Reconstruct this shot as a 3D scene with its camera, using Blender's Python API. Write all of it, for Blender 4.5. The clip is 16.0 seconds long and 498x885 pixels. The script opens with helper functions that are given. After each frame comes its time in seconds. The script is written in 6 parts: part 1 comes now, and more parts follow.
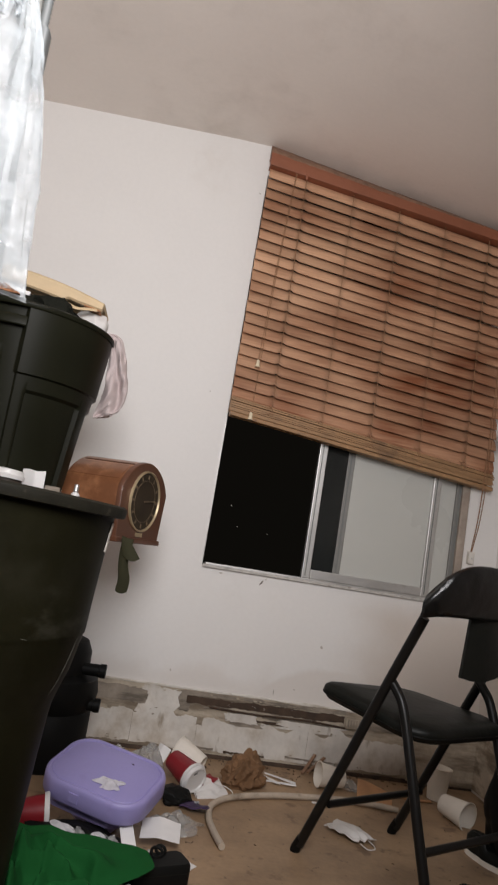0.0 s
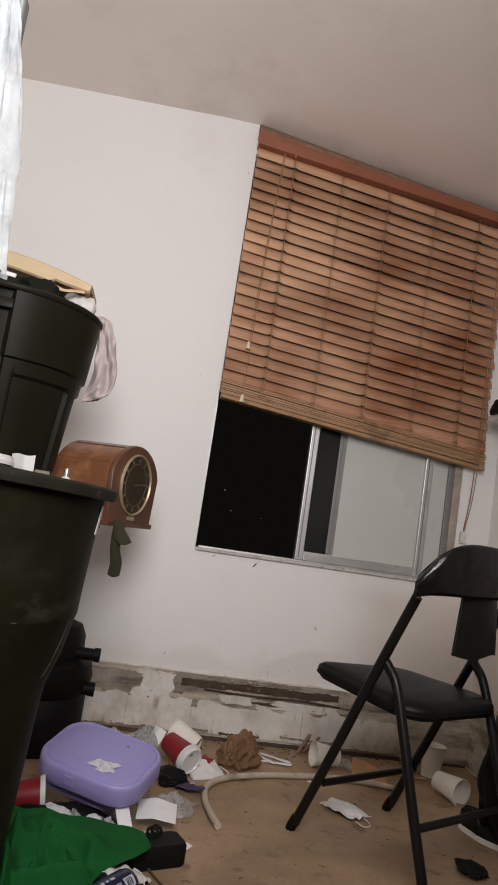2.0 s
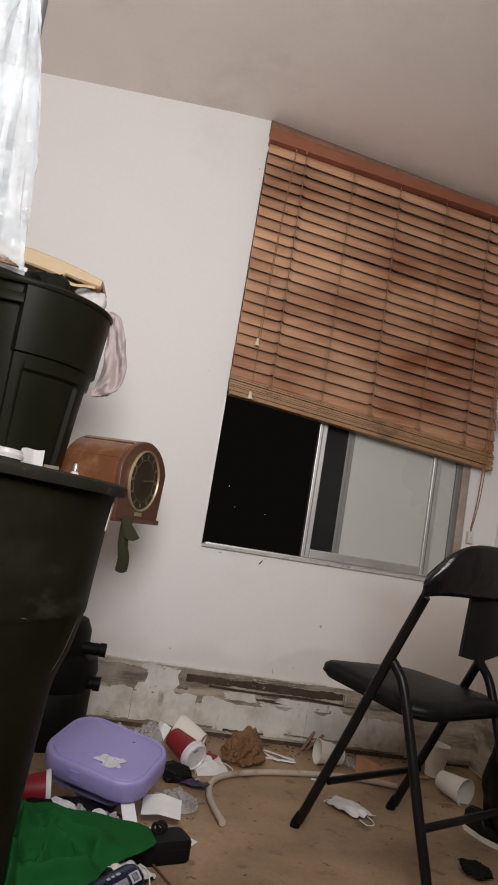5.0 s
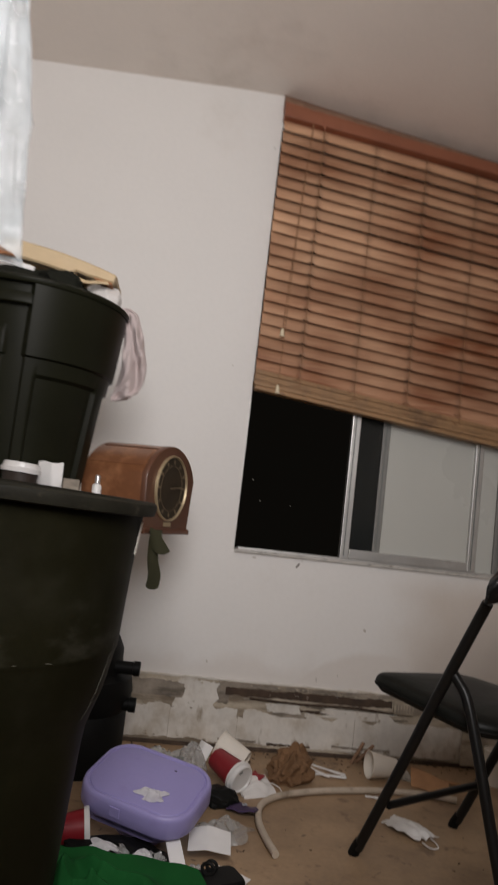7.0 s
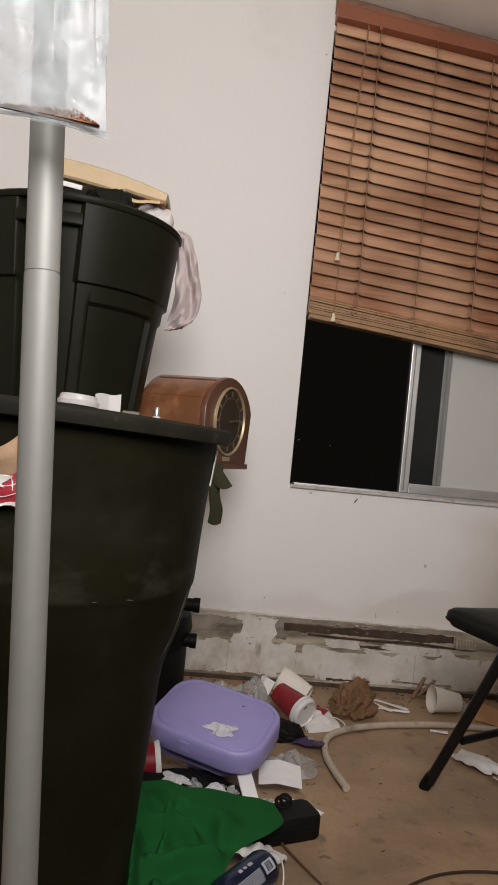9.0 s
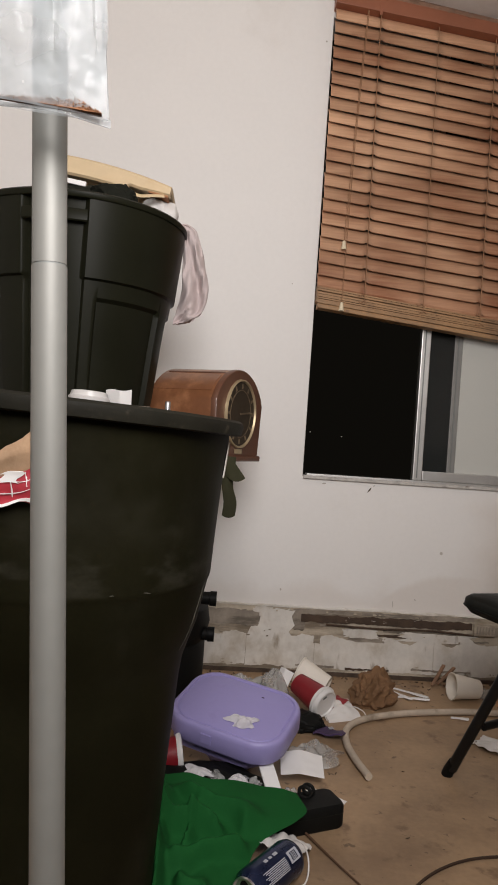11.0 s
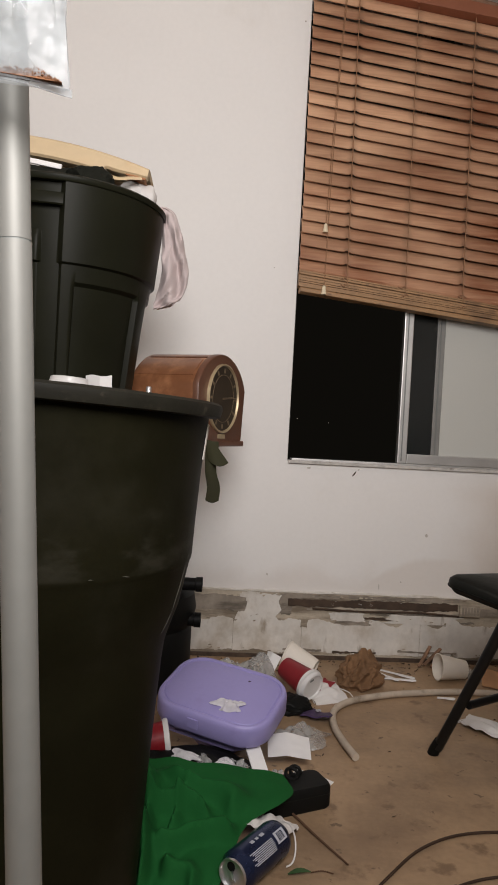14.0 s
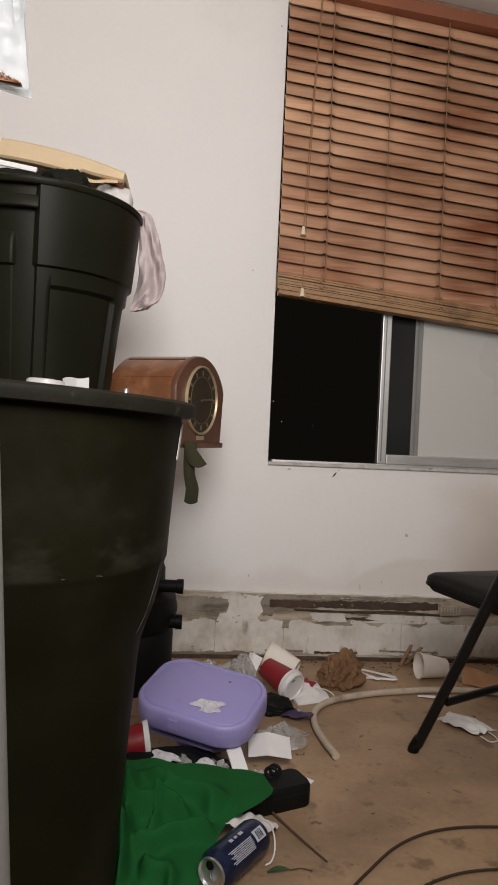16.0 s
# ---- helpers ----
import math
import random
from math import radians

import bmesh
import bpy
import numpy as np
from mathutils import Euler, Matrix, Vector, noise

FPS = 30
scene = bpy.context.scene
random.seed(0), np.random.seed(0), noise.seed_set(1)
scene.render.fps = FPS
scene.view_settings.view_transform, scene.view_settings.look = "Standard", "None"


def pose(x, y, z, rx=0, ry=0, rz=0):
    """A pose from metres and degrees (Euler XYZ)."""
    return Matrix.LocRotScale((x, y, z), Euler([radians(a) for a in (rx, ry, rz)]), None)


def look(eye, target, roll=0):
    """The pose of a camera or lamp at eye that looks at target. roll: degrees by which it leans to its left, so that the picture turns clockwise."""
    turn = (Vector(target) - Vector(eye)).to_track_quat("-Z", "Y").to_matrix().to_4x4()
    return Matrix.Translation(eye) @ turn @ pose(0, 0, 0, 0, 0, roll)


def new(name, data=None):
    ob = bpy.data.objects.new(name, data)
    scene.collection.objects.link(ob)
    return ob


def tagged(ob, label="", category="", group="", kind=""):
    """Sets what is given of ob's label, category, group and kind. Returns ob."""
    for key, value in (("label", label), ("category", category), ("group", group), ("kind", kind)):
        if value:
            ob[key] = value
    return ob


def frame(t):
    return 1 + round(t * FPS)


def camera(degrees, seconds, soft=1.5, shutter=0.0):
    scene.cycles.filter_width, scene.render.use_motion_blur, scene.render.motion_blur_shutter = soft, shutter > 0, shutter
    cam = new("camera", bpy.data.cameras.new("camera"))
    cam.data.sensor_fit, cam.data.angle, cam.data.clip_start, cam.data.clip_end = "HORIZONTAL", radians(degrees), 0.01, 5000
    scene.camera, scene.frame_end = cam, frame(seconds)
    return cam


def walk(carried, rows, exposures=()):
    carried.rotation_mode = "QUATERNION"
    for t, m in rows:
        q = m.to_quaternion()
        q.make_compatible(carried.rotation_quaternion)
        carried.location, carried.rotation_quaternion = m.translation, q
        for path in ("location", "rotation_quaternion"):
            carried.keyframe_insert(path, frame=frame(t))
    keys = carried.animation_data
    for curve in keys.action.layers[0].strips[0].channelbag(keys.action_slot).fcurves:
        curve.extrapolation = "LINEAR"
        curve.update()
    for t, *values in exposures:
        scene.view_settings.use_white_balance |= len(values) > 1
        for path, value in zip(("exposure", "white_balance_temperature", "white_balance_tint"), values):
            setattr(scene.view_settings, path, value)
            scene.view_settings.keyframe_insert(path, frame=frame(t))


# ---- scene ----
cam = camera(39.1, 16.0, soft=1.75, shutter=0.5)
PATH = [
    (0, (-0.225, 0.764, 0.834), (0.009, 2.732, 1.106), 9.4),
    (0.5, (-0.217, 0.778, 0.824), (0.057, 2.745, 1.055), 8.7),
    (1, (-0.22, 0.775, 0.83), (0.04, 2.744, 1.063), 8.8),
    (1.5, (-0.22, 0.775, 0.825), (0.039, 2.744, 1.059), 8.7),
    (2, (-0.217, 0.775, 0.828), (0.044, 2.744, 1.06), 8.6),
    (2.5, (-0.218, 0.773, 0.825), (0.043, 2.742, 1.059), 8.6),
    (3, (-0.216, 0.774, 0.826), (0.044, 2.744, 1.057), 8.6),
    (5.5, (-0.233, 0.784, 0.83), (0.009, 2.758, 1.041), 9.7),
    (6, (-0.234, 0.787, 0.833), (-0.036, 2.768, 1.027), 9.0),
    (6.2, (-0.243, 0.764, 0.847), (-0.059, 2.744, 1.066), 8.8),
    (6.5, (-0.257, 0.78, 0.853), (-0.101, 2.758, 1.104), 9.2),
    (6.7, (-0.262, 0.791, 0.870), (-0.128, 2.770, 1.132), 8.9),
    (7, (-0.252, 0.938, 0.866), (-0.052, 2.919, 1.053), 6.6),
    (7.2, (-0.281, 0.970, 0.876), (-0.056, 2.953, 1.007), 5.5),
    (7.5, (-0.32, 1.021, 0.867), (-0.165, 3.014, 0.927), 6.7),
    (7.7, (-0.318, 1.028, 0.856), (-0.175, 3.023, 0.881), 6.7),
    (8, (-0.32, 1.034, 0.842), (-0.193, 3.03, 0.86), 5.3),
    (8.5, (-0.318, 1.047, 0.825), (-0.204, 3.044, 0.807), 5.5),
    (9, (-0.315, 1.037, 0.836), (-0.192, 3.034, 0.846), 5.7),
    (11.5, (-0.316, 1.043, 0.826), (-0.227, 3.04, 0.803), 3.5),
    (12, (-0.315, 1.045, 0.823), (-0.224, 3.043, 0.788), 3.3),
    (12.5, (-0.317, 1.042, 0.829), (-0.23, 3.04, 0.809), 3.4),
    (13, (-0.314, 1.041, 0.826), (-0.231, 3.039, 0.806), 3.2),
    (13.5, (-0.308, 1.043, 0.824), (-0.199, 3.039, 0.795), 3.1),
    (14, (-0.301, 1.047, 0.821), (-0.173, 3.042, 0.78), 3.1),
    (14.5, (-0.301, 1.043, 0.82), (-0.169, 3.038, 0.783), 3.0),
    (15, (-0.293, 1.027, 0.831), (-0.157, 3.022, 0.844), 2.6),
    (15.5, (-0.283, 1.034, 0.821), (-0.121, 3.027, 0.811), 2.2),
    (16, (-0.282, 1.037, 0.815), (-0.114, 3.03, 0.787), 2.6),
]
EXPOSURES = [(0, -0.04, 6330, 10), (3, 0.0, 6350, 10), (5.5, -0.06, 6350, 10), (6.7, -0.15, 6300, 10), (7, -0.37, 6450, 10), (7.2, -0.27, 6450, 10), (7.6, -0.08, 6480, 10), (8.5, -0.08, 6500, 10), (12.5, 0.0, 6500, 10), (16, 0.0, 6500, 10)]
walk(cam, [(t, look(eye, target, roll)) for t, eye, target, roll in PATH], EXPOSURES)

# ---- world, lights, exposure ----
world = bpy.data.worlds.new("night")
scene.world = world
world.use_nodes = True
world.node_tree.nodes["Background"].inputs[0].default_value = (0.030, 0.028, 0.022, 1)
world.node_tree.nodes["Background"].inputs[1].default_value = 0.10
scene.view_settings.exposure = 0.0


# unseen lamp added as the room's light, placed and aimed to suit the brightness
LAMP = (-0.14, 0.76, 1.68)
AIM = (-0.95, 3.0, 1.25)
bulb_data = bpy.data.lights.new("unseen_key_light", "SPOT")
bulb_data.energy, bulb_data.color, bulb_data.shadow_soft_size = 194, (0.985, 0.945, 0.935), 0.46
bulb_data.spot_size, bulb_data.spot_blend = radians(144), 1.0
new("unseen_key_light", bulb_data).matrix_world = look(LAMP, AIM)


# ---- materials ----
def mat(name, colour, rough=0.6, metal=0.0, vary=0.15, scale=6.0, bump=0.1, fine=60.0, spec=0.5,
        stain=None, stain_scale=2.0, stain_at=0.55, stain_soft=0.12, stain_amount=0.8, coat=0.0, rough_vary=0.1, random_vary=0.0, stretch=(1, 1, 1)):
    m = bpy.data.materials.new(name)
    m.use_nodes = True
    nt = m.node_tree
    n, l = nt.nodes, nt.links
    b = n["Principled BSDF"]
    tc = n.new("ShaderNodeTexCoord")
    n1 = n.new("ShaderNodeTexNoise")
    n1.inputs["Scale"].default_value, n1.inputs["Detail"].default_value = scale, 6
    n2 = n.new("ShaderNodeTexNoise")
    n2.inputs["Scale"].default_value, n2.inputs["Detail"].default_value = fine, 4
    l.new(tc.outputs["Object"], n1.inputs["Vector"])
    l.new(tc.outputs["Object"], n2.inputs["Vector"])
    add = n.new("ShaderNodeMath")
    add.operation = "MULTIPLY_ADD"
    l.new(n2.outputs["Fac"], add.inputs[0])
    add.inputs[1].default_value = 0.35
    l.new(n1.outputs["Fac"], add.inputs[2])
    ramp = n.new("ShaderNodeMapRange")
    ramp.inputs["From Min"].default_value, ramp.inputs["From Max"].default_value = 0.35, 1.0
    ramp.inputs["To Min"].default_value, ramp.inputs["To Max"].default_value = 1 - vary, 1 + vary
    l.new(add.outputs[0], ramp.inputs["Value"])
    mul = n.new("ShaderNodeVectorMath")
    mul.operation = "SCALE"
    mul.inputs[0].default_value = colour
    l.new(ramp.outputs[0], mul.inputs["Scale"])
    out = mul.outputs[0]
    if random_vary:
        oi = n.new("ShaderNodeObjectInfo")
        rr = n.new("ShaderNodeMapRange")
        rr.inputs["To Min"].default_value, rr.inputs["To Max"].default_value = 1 - random_vary, 1 + random_vary
        l.new(oi.outputs["Random"], rr.inputs["Value"])
        m2 = n.new("ShaderNodeVectorMath")
        m2.operation = "SCALE"
        l.new(out, m2.inputs[0])
        l.new(rr.outputs[0], m2.inputs["Scale"])
        out = m2.outputs[0]
    if stain:
        n3 = n.new("ShaderNodeTexNoise")
        n3.inputs["Scale"].default_value, n3.inputs["Detail"].default_value, n3.inputs["Roughness"].default_value = stain_scale, 8, 0.62
        mp = n.new("ShaderNodeMapping")
        mp.inputs["Scale"].default_value = stretch
        l.new(tc.outputs["Object"], mp.inputs["Vector"])
        l.new(mp.outputs[0], n3.inputs["Vector"])
        sr = n.new("ShaderNodeMapRange")
        sr.interpolation_type = "SMOOTHSTEP"
        sr.inputs["From Min"].default_value, sr.inputs["From Max"].default_value = stain_at - stain_soft, stain_at + stain_soft
        sr.inputs["To Max"].default_value = stain_amount
        l.new(n3.outputs["Fac"], sr.inputs["Value"])
        mix = n.new("ShaderNodeMix")
        mix.data_type = "RGBA"
        mix.inputs["B"].default_value = (*stain, 1)
        for key in mix.inputs:
            if key.type == "RGBA" and key.name == "A":
                l.new(out, key)
            if key.type == "RGBA" and key.name == "B":
                key.default_value = (*stain, 1)
        l.new(sr.outputs[0], mix.inputs[0])
        out = [o for o in mix.outputs if o.type == "RGBA"][0]
    l.new(out, b.inputs["Base Color"])
    rmap = n.new("ShaderNodeMapRange")
    rmap.inputs["To Min"].default_value, rmap.inputs["To Max"].default_value = max(0.02, rough - rough_vary), min(1, rough + rough_vary)
    l.new(n1.outputs["Fac"], rmap.inputs["Value"])
    l.new(rmap.outputs[0], b.inputs["Roughness"])
    b.inputs["Metallic"].default_value = metal
    b.inputs["Specular IOR Level"].default_value = spec
    b.inputs["Coat Weight"].default_value = coat
    if bump:
        bp = n.new("ShaderNodeBump")
        bp.inputs["Strength"].default_value, bp.inputs["Distance"].default_value = bump, 0.01
        l.new(add.outputs[0], bp.inputs["Height"])
        l.new(bp.outputs[0], b.inputs["Normal"])
    return m


def film(name, colour, clear, rough=0.15, glow=0.5, crinkle=0.9):
    """Thin translucent plastic: part see-through, part gloss, part scattering."""
    m = bpy.data.materials.new(name)
    m.use_nodes = True
    nt = m.node_tree
    n, l = nt.nodes, nt.links
    b = n["Principled BSDF"]
    b.inputs["Base Color"].default_value = (*colour, 1)
    b.inputs["Roughness"].default_value = rough
    b.inputs["Specular IOR Level"].default_value = 0.38
    tr = n.new("ShaderNodeBsdfTranslucent")
    tr.inputs[0].default_value = (*colour, 1)
    tp = n.new("ShaderNodeBsdfTransparent")
    m1, m2 = n.new("ShaderNodeMixShader"), n.new("ShaderNodeMixShader")
    m1.inputs[0].default_value = glow
    l.new(b.outputs[0], m1.inputs[1])
    l.new(tr.outputs[0], m1.inputs[2])
    tc, nz, mr = n.new("ShaderNodeTexCoord"), n.new("ShaderNodeTexNoise"), n.new("ShaderNodeMapRange")
    nz.inputs["Scale"].default_value, nz.inputs["Detail"].default_value = 21, 2.6
    l.new(tc.outputs["Object"], nz.inputs["Vector"])
    l.new(nz.outputs["Fac"], mr.inputs["Value"])
    mr.inputs["From Min"].default_value, mr.inputs["From Max"].default_value = 0.25, 0.75
    mr.inputs["To Min"].default_value, mr.inputs["To Max"].default_value = max(0, clear - 0.2), min(1, clear + 0.2)
    l.new(mr.outputs[0], m2.inputs[0])
    l.new(m1.outputs[0], m2.inputs[1])
    l.new(tp.outputs[0], m2.inputs[2])
    l.new(m2.outputs[0], n["Material Output"].inputs["Surface"])
    bp = n.new("ShaderNodeBump")
    bp.inputs["Strength"].default_value, bp.inputs["Distance"].default_value = crinkle, 0.02
    l.new(nz.outputs["Fac"], bp.inputs["Height"])
    l.new(bp.outputs[0], b.inputs["Normal"])
    return m


M_WALL = mat("white_wall_paint", (0.80, 0.778, 0.75), 0.65, vary=0.05, scale=1.3, bump=0.010, fine=60, stain=(0.55, 0.49, 0.42), stain_scale=1.3, stain_at=0.72, stain_soft=0.14, stain_amount=0.5)
M_CEIL = mat("ceiling_plaster", (0.83, 0.76, 0.70), 0.85, vary=0.05, scale=2, bump=0.03, fine=60, stain=(0.45, 0.38, 0.32), stain_scale=1.8, stain_at=0.66, stain_soft=0.15, stain_amount=0.5)
M_FLOOR = mat("dirty_concrete_floor", (0.345, 0.230, 0.134), 0.55, vary=0.36, scale=3.5, bump=0.22, fine=70, stain=(0.16, 0.100, 0.060), stain_scale=3.2, stain_at=0.58, stain_soft=0.16, stain_amount=0.7)
M_TILE = mat("dirty_white_skirting", (0.70, 0.665, 0.61), 0.6, vary=0.18, scale=9, bump=0.3, fine=50, stain=(0.36, 0.28, 0.185), stain_scale=6, stain_at=0.58, stain_soft=0.16, stain_amount=0.75, stretch=(1.3, 1, 1.0))
M_PLASTER = mat("broken_plaster", (0.50, 0.43, 0.335), 0.9, vary=0.3, scale=16, bump=0.4, fine=90, stain=(0.15, 0.112, 0.075), stain_scale=9, stain_at=0.54, stain_soft=0.13, stain_amount=0.85, stretch=(0.35, 1, 2.4))
M_SLOT = mat("dark_rotten_timber", (0.07, 0.045, 0.03), 0.9, vary=0.4, scale=20, bump=0.5)
M_ALU = mat("brushed_aluminium", (0.55, 0.54, 0.52), 0.42, 0.85, vary=0.12, scale=8, bump=0.05, stain=(0.25, 0.22, 0.19), stain_scale=10, stain_at=0.66)
M_OLDALU = mat("dull_aluminium", (0.24, 0.235, 0.22), 0.6, 0.3, vary=0.15, scale=8, bump=0.05)
M_FROST = mat("frosted_glass", (0.545, 0.545, 0.505), 0.30, vary=0.03, scale=1.5, bump=0.02, fine=200)
M_DARKGLASS = mat("dark_window_glass", (0.022, 0.024, 0.023), 0.12, vary=0.1, bump=0.0)
M_JAMB = mat("grimy_brown_jamb", (0.34, 0.28, 0.23), 0.7, vary=0.3, scale=12, bump=0.2, stain=(0.45, 0.40, 0.33), stain_scale=9, stain_at=0.6)
M_HEAD = mat("red_brown_headrail", (0.27, 0.095, 0.048), 0.5, vary=0.15, scale=7, bump=0.1)
M_COVE = mat("dusty_brown_plaster", (0.25, 0.145, 0.095), 0.95, vary=0.3, scale=30, bump=0.6, fine=120)
M_CORD = mat("tan_cord", (0.29, 0.155, 0.082), 0.9, bump=0.2, fine=300)
M_KNOB = mat("cream_plastic", (0.72, 0.62, 0.44), 0.4, bump=0.0)
M_BIN = mat("black_bin_plastic", (0.0092, 0.0085, 0.0038), 0.52, vary=0.4, scale=5, bump=0.04, fine=160, stain=(0.026, 0.024, 0.017), stain_scale=4.5, stain_at=0.62, stain_soft=0.14, stain_amount=0.45, spec=0.05)
M_RIM = mat("dusty_black_rim", (0.0135, 0.0125, 0.0085), 0.6, vary=0.4, scale=14, bump=0.1, fine=120, stain=(0.060, 0.050, 0.036), stain_scale=30, stain_at=0.66, stain_soft=0.07, stain_amount=0.7, spec=0.15)
M_BIN2 = mat("charcoal_bin_plastic", (0.0108, 0.0110, 0.0058), 0.42, vary=0.2, scale=6, bump=0.02, fine=160, spec=0.10)
M_BLACK = mat("black_plastic", (0.006, 0.006, 0.0055), 0.55, vary=0.2, bump=0.05, spec=0.14)
M_VINYL = mat("black_vinyl", (0.007, 0.0075, 0.006), 0.46, vary=0.3, scale=9, bump=0.25, fine=60, spec=0.2)
M_TUBE = mat("black_enamel_tube", (0.007, 0.0065, 0.006), 0.36, vary=0.2, bump=0.03, spec=0.3)
M_POLE = mat("satin_aluminium_pole", (0.240, 0.238, 0.218), 0.54, 0.32, vary=0.10, scale=4, bump=0.03, stain=(0.28, 0.26, 0.22), stain_scale=6, stain_at=0.66)
M_BAG = film("clear_plastic_bag", (0.56, 0.595, 0.61), 0.57, 0.09, 0.45, 0.75)
M_THIN = film("thin_clear_plastic", (0.70, 0.70, 0.68), 0.66, 0.12, 0.4, 0.8)
M_TISSUE = film("tissue_film", (0.90, 0.88, 0.89), 0.25, 0.4, 0.4)
M_CRUMB = mat("brown_crumbs", (0.150, 0.062, 0.024), 0.9, vary=0.6, scale=260, bump=0.4)
M_PURPLE = mat("lilac_plastic", (0.318, 0.282, 0.555), 0.45, vary=0.06, scale=6, bump=0.05, fine=120, stain=(0.25, 0.20, 0.42), stain_scale=12, stain_at=0.66, stain_amount=0.5)
M_VIOLET = mat("dark_violet_fabric", (0.055, 0.03, 0.085), 0.7, vary=0.2)
M_GREEN = mat("green_cloth", (0.009, 0.080, 0.018), 0.85, vary=0.14, scale=8, bump=0.08, fine=260, spec=0.12)
M_OLIVE = mat("olive_webbing", (0.022, 0.021, 0.005), 0.85, vary=0.2, bump=0.3, fine=250)
M_WOOD = mat("clock_walnut", (0.195, 0.078, 0.034), 0.38, vary=0.3, scale=9, bump=0.06, coat=0.15, stain=(0.36, 0.165, 0.078), stain_scale=9, stain_at=0.55, stain_soft=0.09, stain_amount=0.75)
M_WOODDARK = mat("clock_front_veneer", (0.105, 0.040, 0.019), 0.4, vary=0.3, scale=8, bump=0.05, coat=0.1)
M_BRASS = mat("aged_brass", (0.50, 0.40, 0.25), 0.42, 0.6, vary=0.2, scale=20, bump=0.05)
M_DIAL = mat("dark_dial", (0.036, 0.025, 0.015), 0.5, vary=0.4, scale=14, bump=0.0, spec=0.2)
M_TABLE = mat("dark_table_wood", (0.05, 0.032, 0.02), 0.5, vary=0.3)
M_YELLOW = mat("yellowed_board", (0.58, 0.44, 0.265), 0.6, vary=0.14, scale=6, bump=0.1, stain=(0.48, 0.30, 0.14), stain_scale=8, stain_at=0.62, stain_amount=0.5)
M_BOARDEDGE = mat("brown_board_edge", (0.35, 0.15, 0.06), 0.7, vary=0.3)
M_PINK = mat("pale_pink_cloth", (0.53, 0.445, 0.43), 0.9, vary=0.06, scale=14, bump=0.15, fine=300)
M_WHITE = mat("white_paper", (0.80, 0.78, 0.76), 0.7, vary=0.05, scale=10, bump=0.1)
M_CUP = mat("cream_paper_cup", (0.80, 0.74, 0.65), 0.6, vary=0.08, scale=12, bump=0.05, stain=(0.5, 0.4, 0.28), stain_scale=12, stain_at=0.70)
M_RED = mat("red_paper_cup", (0.22, 0.010, 0.016), 0.45, vary=0.15, scale=15, bump=0.05)
M_LIDWHITE = mat("white_cup_lid", (0.72, 0.70, 0.68), 0.35, vary=0.05, bump=0.05)
M_KRAFT = mat("brown_kraft_paper", (0.185, 0.098, 0.045), 0.85, vary=0.3, scale=18, bump=0.5, fine=80)
M_WRAP = mat("greasy_tan_paper", (0.40, 0.26, 0.155), 0.8, vary=0.25, scale=18, bump=0.4, stain=(0.22, 0.12, 0.06), stain_scale=14, stain_at=0.58)
M_CARD = mat("cardboard", (0.46, 0.25, 0.125), 0.85, vary=0.2, scale=16, bump=0.3)
M_HOSE = mat("grey_rubber_hose", (0.48, 0.40, 0.315), 0.55, vary=0.18, scale=15, bump=0.1, stain=(0.2, 0.15, 0.1), stain_scale=18, stain_at=0.64)
M_CABLE = mat("black_cable", (0.040, 0.020, 0.009), 0.8, bump=0.0)
M_SPLINTER = mat("weathered_splinter", (0.24, 0.14, 0.085), 0.85, vary=0.35, scale=40, bump=0.3)
M_TWIG = mat("brown_twig", (0.10, 0.05, 0.025), 0.9, bump=0.3)
M_MASK = mat("white_nonwoven", (0.72, 0.69, 0.66), 0.9, vary=0.06, scale=16, bump=0.2, fine=400)
M_CANBLUE = mat("dark_blue_can", (0.018, 0.028, 0.075), 0.28, 0.6, vary=0.15, scale=14, bump=0.02)
M_CANEND = mat("bare_can_end", (0.60, 0.60, 0.60), 0.3, 0.9, vary=0.1, bump=0.02)
M_LABEL = mat("pale_label_print", (0.42, 0.43, 0.47), 0.45, vary=0.1, bump=0.0)
M_GARMENT = mat("dark_olive_fabric", (0.012, 0.0125, 0.0088), 0.92, vary=0.25, scale=20, bump=0.25, fine=250, spec=0.15)
M_GREY = mat("grey_plastic", (0.18, 0.19, 0.18), 0.45, vary=0.1, bump=0.05)
M_CLAMP = mat("dark_grey_plastic", (0.085, 0.09, 0.088), 0.5, vary=0.1, bump=0.05)
M_LEAF = mat("green_leaf", (0.028, 0.075, 0.02), 0.6, vary=0.3, scale=30)
M_CHIP = mat("bared_plaster", (0.50, 0.46, 0.41), 0.9, bump=0.3)
M_LINING = mat("torn_grey_lining", (0.30, 0.255, 0.205), 0.85, vary=0.4, scale=18, bump=0.4, stain=(0.10, 0.082, 0.062), stain_scale=14, stain_at=0.54, stain_soft=0.10, stretch=(0.5, 1, 2.0))
# for the bin's scrapes and for its painted ridge highlight
M_SCUFFGLINT = mat("pale_scrape_and_glint", (0.085, 0.08, 0.062), 0.8, vary=0.4, scale=40, bump=0.1)
M_GRIT = mat("brown_grit", (0.11, 0.072, 0.045), 0.95, vary=0.5, scale=60, bump=0.5)
M_MARK = mat("worn_dial_gilding", (0.17, 0.125, 0.075), 0.6, 0.2, vary=0.5, scale=60, bump=0.0)
M_PATENT = mat("shiny_black_vinyl", (0.006, 0.006, 0.006), 0.20, vary=0.2, scale=9, bump=0.55, fine=26, spec=0.5)
M_DIRT = mat("dark_dirt", (0.075, 0.05, 0.035), 0.95, vary=0.5, scale=40, bump=0.8)
